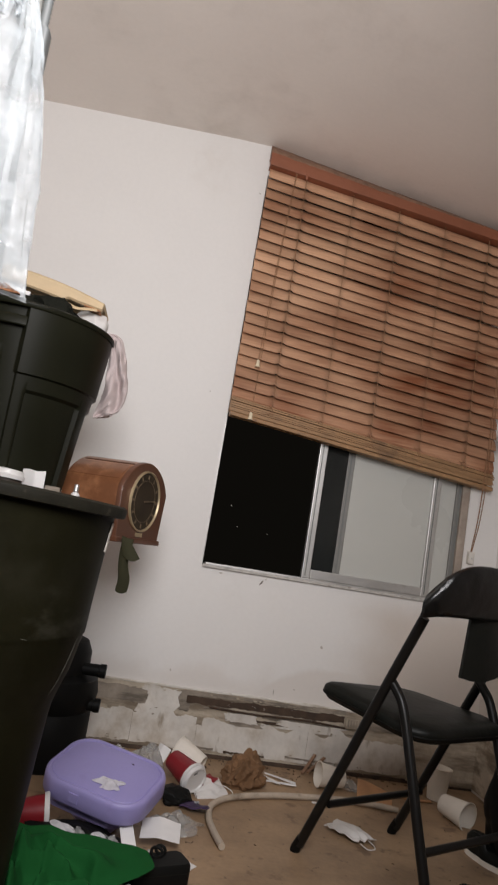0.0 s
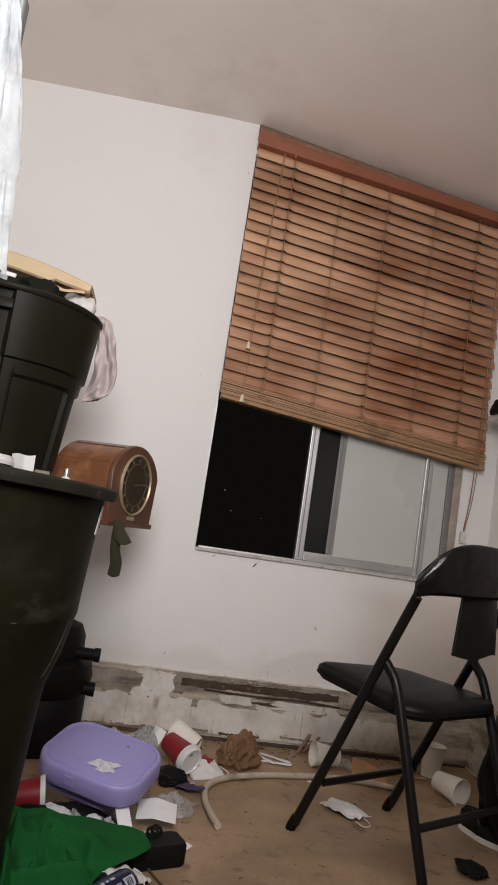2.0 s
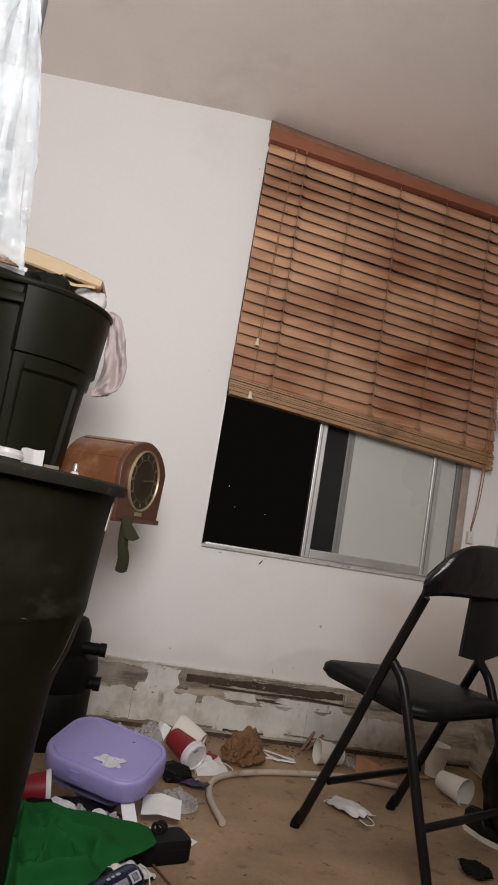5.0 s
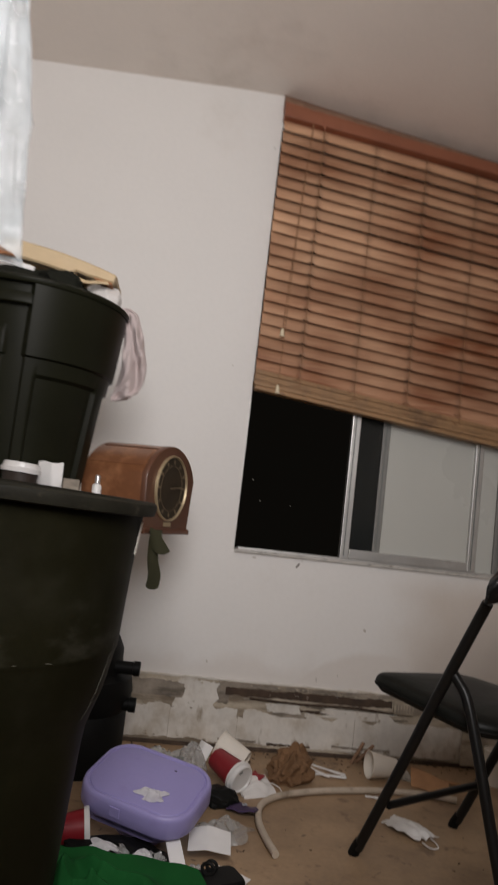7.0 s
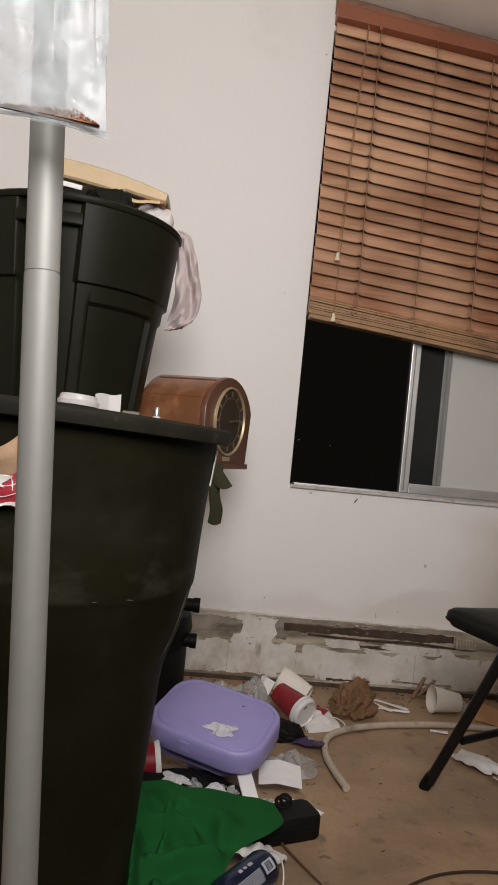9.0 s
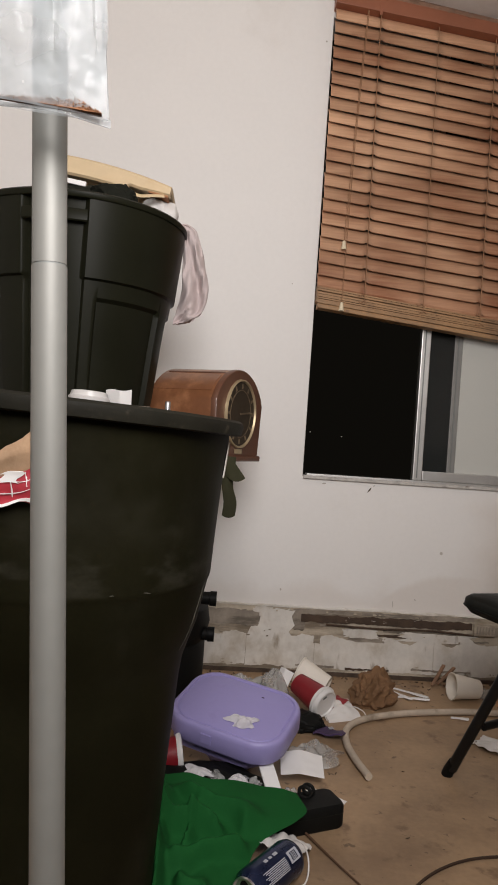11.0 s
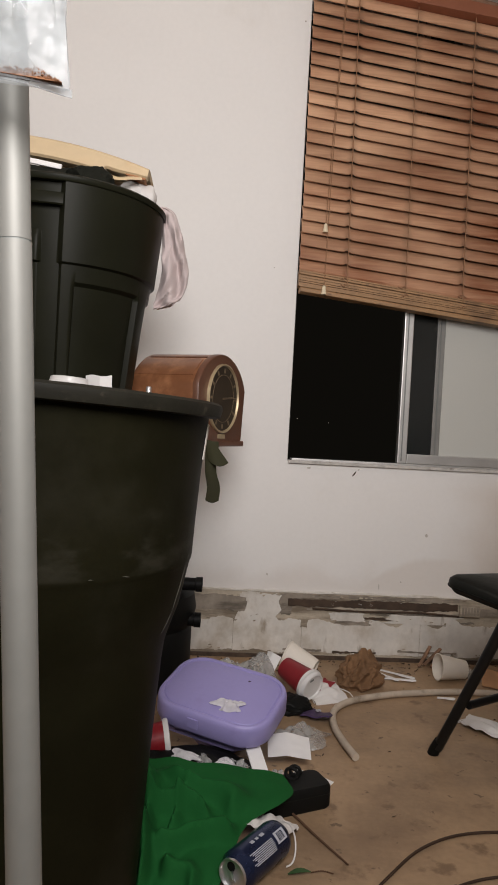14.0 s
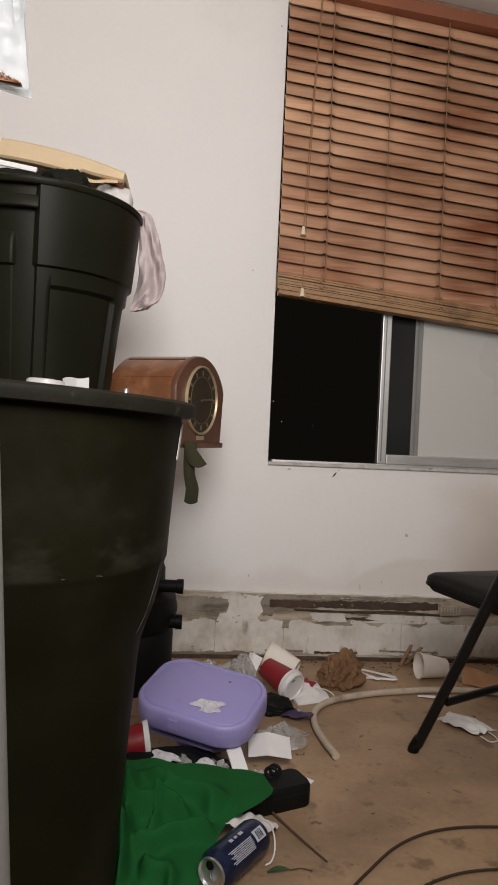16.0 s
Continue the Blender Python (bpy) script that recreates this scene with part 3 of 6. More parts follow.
# ---- skirting zone below the window ----
def skirting():
    rnd = random.Random(4)
    base = structure(part("baseboard", box((WEST, EAST, WY - 0.006, WY, 0.0, 0.240)), M_PLASTER, smooth=False), "ruined skirting with broken plaster and dirty white panels")
    n = 320
    rings = []
    for k in range(n + 1):
        x = WEST + (EAST - WEST) * k / n
        q = noise.noise(Vector((x * 9, 1, 2))) + 0.6 * noise.noise(Vector((x * 31, 4, 2)))
        h, o = 0.0035 + 0.0035 * max(-0.6, q), 0.009 + 0.004 * noise.noise(Vector((x * 14, 8, 1)))
        z = 0.2405 + 0.0025 * noise.noise(Vector((x * 5, 3, 3)))
        rings.append([(x, WY - 0.001, z - h), (x, WY - o, z - h * 0.6), (x, WY - o, z + h * 0.6), (x, WY - 0.001, z + h)])
    part("ledge", loft(rings), M_TILE, base, "thin broken ledge", smooth=False)
    def strip(name, x0, x1, z0, z1, y, rough, material, label, seed):
        """A band along the wall with broken upper and lower edges."""
        n = max(8, int((x1 - x0) / 0.006))
        def edge(z, q):
            return [(x0 + (x1 - x0) * k / n, z + rough * (noise.noise(Vector((k * 0.11 + seed, q, seed))) + 0.7 * noise.noise(Vector((k * 0.43, q, seed + 3))) + 0.4 * noise.noise(Vector((k * 1.3, q, seed + 6)))) * (0.35 if k in (0, n) else 1)) for k in range(n + 1)]
        up, dn = edge(z1, 1.5), edge(z0, 7.5)
        bm = bmesh.new()
        for ring in (up, dn):
            ring[:] = [(bm.verts.new((px, y, pz)), bm.verts.new((px, WY - 0.006, pz))) for px, pz in ring]
        for k in range(n):
            bm.faces.new((dn[k][0], dn[k + 1][0], up[k + 1][0], up[k][0]))
            bm.faces.new((up[k][0], up[k + 1][0], up[k + 1][1], up[k][1]))
            bm.faces.new((dn[k][0], dn[k][1], dn[k + 1][1], dn[k + 1][0]))
        part(name, bm, material, base, label, smooth=False)
    strip("slot", 0.03, 0.655, 0.191, 0.217, WY - 0.0100, 0.0045, M_SLOT, "dark rotten timber strip", 2)
    for k, (x0, x1, z0, z1, mt) in enumerate(((0.00, 0.22, 0.221, 0.234, M_LINING), (0.25, 0.66, 0.222, 0.235, M_LINING), (0.10, 0.26, 0.178, 0.186, M_LINING), (0.33, 0.60, 0.168, 0.176, M_LINING),
            (0.24, 0.42, 0.150, 0.158, M_SLOT), (0.46, 0.72, 0.146, 0.153, M_LINING), (0.74, 0.92, 0.178, 0.205, M_LINING), (0.02, 0.16, 0.030, 0.038, M_LINING), (0.20, 0.36, 0.026, 0.033, M_DIRT), (0.44, 0.66, 0.034, 0.040, M_LINING))):
        strip("bare_strip", x0, x1, z0, z1, WY - 0.0088 - 0.0002 * k, 0.0035, mt, "" if k else "brown bared plaster", 11 + k)
    part("wire_strip", tube(smooth_line([(0.12, WY - 0.014, 0.186), (0.3, WY - 0.016, 0.181), (0.5, WY - 0.014, 0.184), (0.66, WY - 0.014, 0.175)]), 0.004, 6), M_SLOT, base)
    part("dirt_strip", box((WEST, EAST, WY - 0.011, WY - 0.006, 0.0, 0.014)), M_DIRT, base, "dark dirt gap above the floor", smooth=False)
    edge = [-0.46, -0.162, 0.085, 0.52, 0.93, 1.155]
    for a, b in zip(edge, edge[1:]):
        n = 44
        up = [(a + 0.0008 + (b - a - 0.0016) * k / n, 0.138 + 0.016 * noise.noise(Vector((9 * a + 14 * (b - a) * k / n, 5, 1))) + rnd.uniform(-0.003, 0.003)) for k in range(n + 1)]
        dn = [(a + 0.0008 + (b - a - 0.0016) * k / n, 0.024 + 0.012 * noise.noise(Vector((9 * a + 12 * (b - a) * k / n, 9, 4))) + rnd.uniform(-0.002, 0.002)) for k in range(n + 1)]
        bm = bmesh.new()
        fr = [bm.verts.new((px, WY - 0.0085, pz)) for px, pz in up + dn[::-1]]
        bk = [bm.verts.new((px, WY - 0.006, pz)) for px, pz in up + dn[::-1]]
        bm.faces.new(fr)
        for k in range(len(fr)):
            q = (k + 1) % len(fr)
            bm.faces.new((fr[k], fr[q], bk[q], bk[k]))
        part("panel", bm, M_TILE, base, smooth=False)
    # crumbled plaster clinging to the wall
    bm = bmesh.new()
    for k in range(80):
        px, pz = rnd.uniform(-0.3, 1.1), rnd.choice((rnd.gauss(0.150, 0.009), rnd.gauss(0.030, 0.008), rnd.gauss(0.230, 0.004)))
        s = rnd.uniform(0.0015, 0.006)
        bmesh.ops.create_icosphere(bm, subdivisions=1, radius=s, matrix=Matrix.LocRotScale((px, WY - 0.012, max(0.01, pz)), Euler((rnd.random() * 3, 0, rnd.random())), (1.6, 0.25, 0.7)))
    tagged(part("crumbled_plaster", bm, M_PLASTER, base), kind="stuff")
    def ragged(name, x0, x1, z0, z1, y, material, label, seed):
        n = 30
        rim = []
        for k in range(2 * n):
            a = 2 * math.pi * k / (2 * n)
            px = math.copysign(abs(math.cos(a)) ** 0.3, math.cos(a))
            pz = math.copysign(abs(math.sin(a)) ** 0.3, math.sin(a))
            q = 1 + 0.32 * noise.noise(Vector((px * 2.6 + seed, pz * 2.6, seed))) + 0.20 * noise.noise(Vector((px * 9, pz * 9, seed)))
            rim.append(((x0 + x1) / 2 + (x1 - x0) / 2 * px * q, (z0 + z1) / 2 + (z1 - z0) / 2 * pz * q))
        bm = bmesh.new()
        fr, bk = [bm.verts.new((px, y, pz)) for px, pz in rim], [bm.verts.new((px, WY - 0.006, pz)) for px, pz in rim]
        bm.faces.new(fr)
        for k in range(len(fr)):
            q = (k + 1) % len(fr)
            bm.faces.new((fr[k], fr[q], bk[q], bk[k]))
        part(name, bm, material, base, label, smooth=False)
    ragged("plaster_patch", -0.135, 0.000, 0.118, 0.230, WY - 0.0098, M_TILE, "whitewashed plaster patch", 3)
    ragged("plaster_patch", 0.19, 0.31, 0.142, 0.176, WY - 0.0100, M_TILE, "", 8)
    ragged("plaster_patch", 0.40, 0.66, 0.140, 0.172, WY - 0.0102, M_TILE, "", 12)
    ragged("bare_patch", -0.004, 0.045, 0.160, 0.226, WY - 0.0078, M_LINING, "brown bared plaster", 15)
    ragged("bare_patch", 0.215, 0.335, 0.128, 0.146, WY - 0.0097, M_LINING, "", 22)
    ragged("torn_strip", -0.168, -0.118, 0.166, 0.214, WY - 0.0104, M_LINING, "", 31)
    for k in range(7):
        px, pz = rnd.uniform(0.05, 0.6), rnd.uniform(0.195, 0.216)
        tear = box((-rnd.uniform(0.002, 0.009), rnd.uniform(0.002, 0.009), -0.0004, 0.0004, -0.0004, 0.0004))
        tear.transform(pose(px, WY - 0.0104, pz, 0, rnd.uniform(-35, 35), 0))
        part("paint_sliver", tear, M_TILE, base, smooth=False)
    ragged("torn_strip", -0.33, -0.150, 0.168, 0.226, WY - 0.0095, M_LINING, "torn grey lining strip", 5)
    ragged("dirty_hole", 0.080, 0.104, 0.115, 0.145, WY - 0.0094, M_PLASTER, "chipped hole in the panel", 9)
    sock = part("socket_box", box((0.66, 0.735, WY - 0.022, WY - 0.006, 0.176, 0.218)), M_PLASTER, base, "grimy flush socket box", smooth=False, bevel=0.003)
    part("grille", box(*[(0.667 + 0.011 * k, 0.673 + 0.011 * k, WY - 0.0235, WY - 0.021, 0.183, 0.211) for k in range(6)]), M_LINING, sock, smooth=False)


skirting()


def wall_marks():
    rnd = random.Random(6)
    for x, z, w, h, turn in ((-0.084, 1.396, 0.005, 0.003, 0.5), (0.246, 0.676, 0.019, 0.0045, 0.95), (0.262, 0.692, 0.006, 0.003, 0.9), (0.525, 0.464, 0.009, 0.011, 0.3), (-0.02, 2.27, 0.006, 0.005, 0.0), (0.08, 0.69, 0.012, 0.005, 0.1), (-0.05, 0.30, 0.005, 0.008, 0.2), (0.44, 0.29, 0.004, 0.006, 0.7), (0.36, 0.27, 0.003, 0.02, 0.1)):
        bm = bmesh.new()
        n = 9
        ring = [(w * (0.5 + 0.2 * rnd.random()) * math.cos(2 * math.pi * k / n), h * (0.5 + 0.2 * rnd.random()) * math.sin(2 * math.pi * k / n)) for k in range(n)]
        for y in (WY - 0.0022, WY + 0.002):
            bm.faces.new([bm.verts.new((x + a * math.cos(turn) - c * math.sin(turn), y, z + a * math.sin(turn) + c * math.cos(turn))) for a, c in ring])
        part("paint_chip", bm, M_SLOT if 0.6 < z < 0.70 and w > 0.015 else M_CHIP, wall_n, smooth=False)
    # stripped corner beside the east wall
    bm = sheet(lambda u, v: (0.93 + 0.278 * u, WY - 0.018 - 0.003 * noise.noise(Vector((u * 6, v * 6, 2))), 0.012 + (0.20 + 0.05 * noise.noise(Vector((u * 5, 1, 1)))) * v), 24, 18, 0.004)
    part("stripped_plaster", bm, M_PLASTER, wall_n, "brown stripped plaster")
    bm = sheet(lambda u, v: (EAST - 0.003 - 0.001 * noise.noise(Vector((u * 6, v * 6, 5))), 3.548 - 0.62 * u, 0.012 + (0.26 - 0.10 * u + 0.16 * noise.noise(Vector((u * 4, 1, 3))) + 0.05 * noise.noise(Vector((u * 15, 2, 3)))) * v), 40, 18, 0.004)
    part("stripped_plaster", bm, M_PLASTER, wall_n, "brown stripped plaster")


wall_marks()


# ---- window ----
def window():
    y0, y1 = WY + 0.012, WY + 0.055
    w = structure(part("window_1", box((OX0 + 0.001, OX0 + 0.007, y0 + 0.03, y1 + 0.02, OZ0, OZ1), (OX0 + 0.016, 1.032, y0, y1, OZ1 - 0.03, OZ1), (OX0 + 0.016, 1.032, y0 - 0.006, y1, OZ0, OZ0 + 0.010)), M_ALU, smooth=False, bevel=0.002),
                  "aluminium sliding window standing half open at night")
    part("side_jamb", box((1.032, OX1, y0 - 0.008, y1, OZ0, OZ1)), M_JAMB, w, "grimy brown side jamb", smooth=False, bevel=0.002)
    part("window_sill", box((OX0 + 0.003, OX1 + 0.004, WY - 0.012, WY + 0.010, OZ0 - 0.008, OZ0 + 0.003)), M_SILL, w, "scuffed painted sill", smooth=False, bevel=0.002)
    for name, x0, x1, dy, mt in (("sash_stile", 0.402, 0.436, 0.004, M_ALU), ("sash_stile", 0.531, 0.566, 0.026, M_OLDALU), ("sash_stile", 0.903, 0.936, 0.004, M_ALU), ("sash_stile", 1.010, 1.034, 0.014, M_OLDALU)):
        s = part(name, box((x0, x1, y0 + dy - 0.012, y0 + dy + 0.018, OZ0 + 0.010, OZ1 - 0.03)), mt, w, smooth=False, bevel=0.003)
        part("groove", box((x0 + 0.012, x0 + 0.016, y0 + dy - 0.014, y0 + dy - 0.011, OZ0 + 0.02, OZ1 - 0.05)), M_GREY, s, smooth=False)
    part("sash_rail", box((0.436, 0.903, y0 - 0.009, y0 + 0.010, OZ0 + 0.010, OZ0 + 0.046)), M_ALU, w, smooth=False, bevel=0.003)
    part("sash_rail", box((0.436, 1.032, y0 - 0.010, y0 + 0.010, OZ1 - 0.06, OZ1 - 0.03)), M_ALU, w, smooth=False, bevel=0.003)
    part("pane", box((0.436, 0.532, y0 + 0.018, y0 + 0.022, OZ0 + 0.034, OZ1 - 0.06)), M_DARKGLASS, w, "dark clear glass", smooth=False)
    part("pane", box((0.560, 0.905, y0 + 0.010, y0 + 0.014, OZ0 + 0.034, OZ1 - 0.06)), M_FROST, w, "frosted grey glass", smooth=False)
    part("pane", box((0.930, 1.012, y0 + 0.014, y0 + 0.018, OZ0 + 0.010, OZ1 - 0.06)), M_FROST, w, "frosted grey glass", smooth=False)
    glow = bpy.data.materials.new("night_glow")
    glow.use_nodes = True
    pb = glow.node_tree.nodes["Principled BSDF"]
    pb.inputs["Base Color"].default_value = (0.0, 0.0, 0.0, 1)
    pb.inputs["Specular IOR Level"].default_value = 0.0
    pb.inputs["Emission Color"].default_value = (1.0, 0.86, 0.66, 1)
    pb.inputs["Emission Strength"].default_value = 0.0042
    night = structure(part("backdrop", box((-6, 12, WY + 9.0, WY + 9.1, -4, 9)), glow, smooth=False), "dark night distance outside the window")
    far = bpy.data.materials.new("far_lamp")
    far.use_nodes = True
    fb = far.node_tree.nodes["Principled BSDF"]
    fb.inputs["Emission Color"].default_value = (1.0, 0.9, 0.75, 1)
    fb.inputs["Emission Strength"].default_value = 0.22
    for k, (x, z) in enumerate(((1.05, 1.35), (1.20, 1.02), (1.72, 0.98))):
        bm = bmesh.new()
        bmesh.ops.create_icosphere(bm, subdivisions=1, radius=0.011 - 0.002 * k)
        bmesh.ops.translate(bm, verts=bm.verts, vec=(x, WY + 8.9, z))
        part("far_light", bm, far, night)


window()


# ---- venetian blind ----
BY = WY - 0.034


def blind():
    b = thing("venetian_blind", pose(0, 0, 0), "brown wooden venetian blind hanging crooked, its lowest slats bunched", "blind")
    def top(x):
        return 2.418 - 0.106 * x
    bm = loft([[(x, BY + dy, top(x) + dz) for dy, dz in ((-0.028, -0.041), (-0.028, 0.0), (0.03, 0.0), (0.03, -0.041))] for x in (-0.002, 0.3, 0.6, 0.9, 1.145)])
    part("headrail", bm, M_HEAD, b, "red-brown painted headrail", smooth=False, bevel=0.002)
    rag = random.Random(3)
    xs = [-0.004 + 1.15 * k / 60 for k in range(61)]
    part("filler", loft([[(x, BY + dy, z) for dy, z in ((-0.026, top(x) + 0.001), (-0.026, 2.432 - 0.128 * x), (0.032, 2.432 - 0.128 * x), (0.032, top(x) + 0.001))] for x in xs]), M_HEAD, b, "painted filler strip", smooth=False)
    part("plaster_cove", loft([[(x, BY + dy, z) for dy, z in ((-0.024 + 0.005 * q, 2.4325 - 0.128 * x + 0.004 * q), (-0.020, 2.448 - 0.131 * x + 0.003 * q), (0.032, 2.494 - 0.142 * x), (0.032, 2.4325 - 0.128 * x))] for x, q in ((x, rag.uniform(-1, 1)) for x in xs)]), M_COVE, b, "ragged dusty plaster above the blind")
    ladders = LADDERS
    count, x0, x1 = 22, 0.001, 1.124
    rnd = random.Random(9)

    def slat(zl, slope, tilt, thick, width, end=0.0, name="slat", sag=0.0, material=M_SLAT, bite=1.0):
        """One bowed slat, notched where the ladders run."""
        rings = []
        stops = [x0 + rnd.uniform(-0.001, 0.001)]
        for q in ladders:
            stops += [q - 0.05] + [q + 0.006 + d for d in (-0.020, -0.014, -0.009, -0.006, -0.0045, 0.0045, 0.006, 0.009, 0.014, 0.020)]
        stops += [x1 + end + rnd.uniform(-0.004, 0.004)]
        ca, sa = math.cos(tilt), math.sin(tilt)
        for x in stops:
            near, k = min((abs(x - q - 0.006), k) for k, q in enumerate(ladders))
            half = width / 2
            cut = (0.0080 if k % 2 == 0 else 0.001) * bite * max(0.0, 1 - max(0.0, near - 0.0045) / 0.0155) ** 2.2
            dip = sag * math.sin(math.pi * (x - x0) / (x1 - x0))
            zc = zl + slope * (x - x0) - dip
            ring = []
            for s, e in ((-1, -1), (-0.5, -1), (0, -1), (0.5, -1), (1, -1), (1, 1), (0.5, 1), (0, 1), (-0.5, 1), (-1, 1)):
                across = s * half + (cut * (1 - s) / 2 if s < 0 else 0)
                bow = 0.0085 * (1 - s * s) + e * thick / 2
                ring.append((x, BY + across * ca - bow * sa, zc + across * sa + bow * ca))
            rings.append(ring)
        return part(name, loft(rings), material, b)

    for i in range(count):
        k = i / (count - 1)
        zl = 2.354 - (2.354 - 1.409) * k
        slope = -0.120 + 0.026 * k
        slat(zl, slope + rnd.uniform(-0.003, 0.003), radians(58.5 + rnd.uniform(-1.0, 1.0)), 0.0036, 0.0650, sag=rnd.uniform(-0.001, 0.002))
    for i in range(11):
        slat(1.381 - 0.0052 * i, -0.112 + 0.0010 * i, radians(rnd.uniform(-4, 5)), 0.0046, 0.050 + rnd.uniform(-0.0015, 0.0015), end=0.004, name="stacked_slat", material=M_RAIL, bite=0.0)
    slat(1.392, -0.104, radians(28), 0.0030, 0.052, name="slat")
    zb = 1.319
    part("bottom_rail", loft([[(x, BY + dy, zb - 0.104 * (x - x0) + dz) for dy, dz in ((-0.026, -0.010), (-0.026, 0.003), (-0.022, 0.007), (0.022, 0.007), (0.026, 0.003), (0.026, -0.010))] for x in (0.006, 0.4, 0.8, 1.130)]), M_RAIL, b, "thick wooden bottom rail", smooth=False, bevel=0.002)
    for q in ladders:
        lad = part("ladder_cord", tube([(q, BY - 0.0185, top(q) - 0.05), (q + 0.004, BY - 0.0178, 1.9), (q + 0.010, BY - 0.0195, 1.40 - 0.097 * q), (q + 0.010, BY - 0.0275, 1.36 - 0.097 * q)], 0.0018 if round(q * 10) in (2, 6, 10) else 0.0012, 6), M_CORD, b)
        for dz, dx in ((0.002 + rnd.uniform(-0.006, 0.006), rnd.uniform(-0.006, 0.006)), (-0.026 + rnd.uniform(-0.008, 0.008), rnd.uniform(-0.008, 0.008))):
            zk = 1.381 - 0.099 * q + dz
            part("cord_loop", tube(smooth_line([(q + dx - 0.014, BY - 0.0268, zk + 0.002), (q + dx - 0.004, BY - 0.0295, zk - 0.004), (q + dx + 0.004, BY - 0.030, zk + 0.003), (q + dx + 0.015, BY - 0.0268, zk - 0.003)], 4), 0.0016, 6), M_CORD, lad)
        part("bracket", box((q - 0.008, q + 0.002, BY - 0.031, BY - 0.027, top(q) - (0.055 if q < 0.2 else 0.045), top(q) - (0.02 if q < 0.2 else 0.036))), M_HEAD, b, smooth=False, bevel=0.001)
    for dx, zend in ((0.055, 1.53), (0.072, 1.315)):
        c = part("pull_cord", tube(smooth_line([(0.10 + dx * 0.2, BY - 0.032, top(0.1) - 0.05), (0.075 + dx * 0.3, BY - 0.036, 1.9), (0.062 + dx * 0.35, BY - 0.036, zend)]), 0.0012, 6), M_CORD, b)
        bell = lathe([(0.002, 0.016), (0.006, 0.012), (0.0065, 0.006), (0.0085, -0.008), (0.010, -0.015), (0.002, -0.0155)], 16)
        bmesh.ops.translate(bell, verts=bell.verts, vec=(0.062 + dx * 0.35, BY - 0.036, zend))
        part("cord_bell", bell, M_KNOB, c, "cream plastic cord bell")
    c = part("pull_cord", tube(smooth_line([(1.085, BY - 0.032, top(1.08) - 0.05), (1.088, BY - 0.036, 1.7), (1.083, BY - 0.03, 1.15), (1.088, BY + 0.02, 0.93)]), 0.0022, 6), M_CORD, b)
    part("pull_cord", tube(smooth_line([(1.10, BY - 0.032, top(1.08) - 0.05), (1.099, BY - 0.036, 1.7), (1.094, BY - 0.03, 1.15), (1.092, BY + 0.02, 0.93)]), 0.0018, 6), M_CORD, b)
    cl = part("cord_cleat", box((1.078, 1.104, BY + 0.012, BY + 0.034, 0.885, 0.935)), M_TILE, b, "dirty white cord cleat", smooth=False, bevel=0.004)
    part("screw", box((1.088, 1.094, BY + 0.009, BY + 0.012, 0.905, 0.911)), M_ALU, cl, smooth=False)


blind()


# ---- lamp shade and stem, added out of view around the room's light ----
def lamp():
    t = thing("added_lamp", Matrix.Translation(LAMP), "unseen plain metal lamp added to light the room", "lamp")
    aim = look((0, 0, 0), Vector(AIM) - Vector(LAMP))
    bm = lathe([(0.03, 0.22), (0.05, 0.20), (0.10, 0.16), (0.17, 0.125), (0.172, 0.121), (0.166, 0.123), (0.095, 0.155), (0.045, 0.19)], 32)
    bm.transform(aim)
    part("shade", bm, M_SHADE, t)
    tip = aim @ Vector((0, 0, 0.21))
    part("stem", tube([tip, (tip.x, tip.y, CEIL - 0.145 * 0.1 - LAMP[2] + 0.004)], 0.006, 8), M_SHADE, t)


lamp()


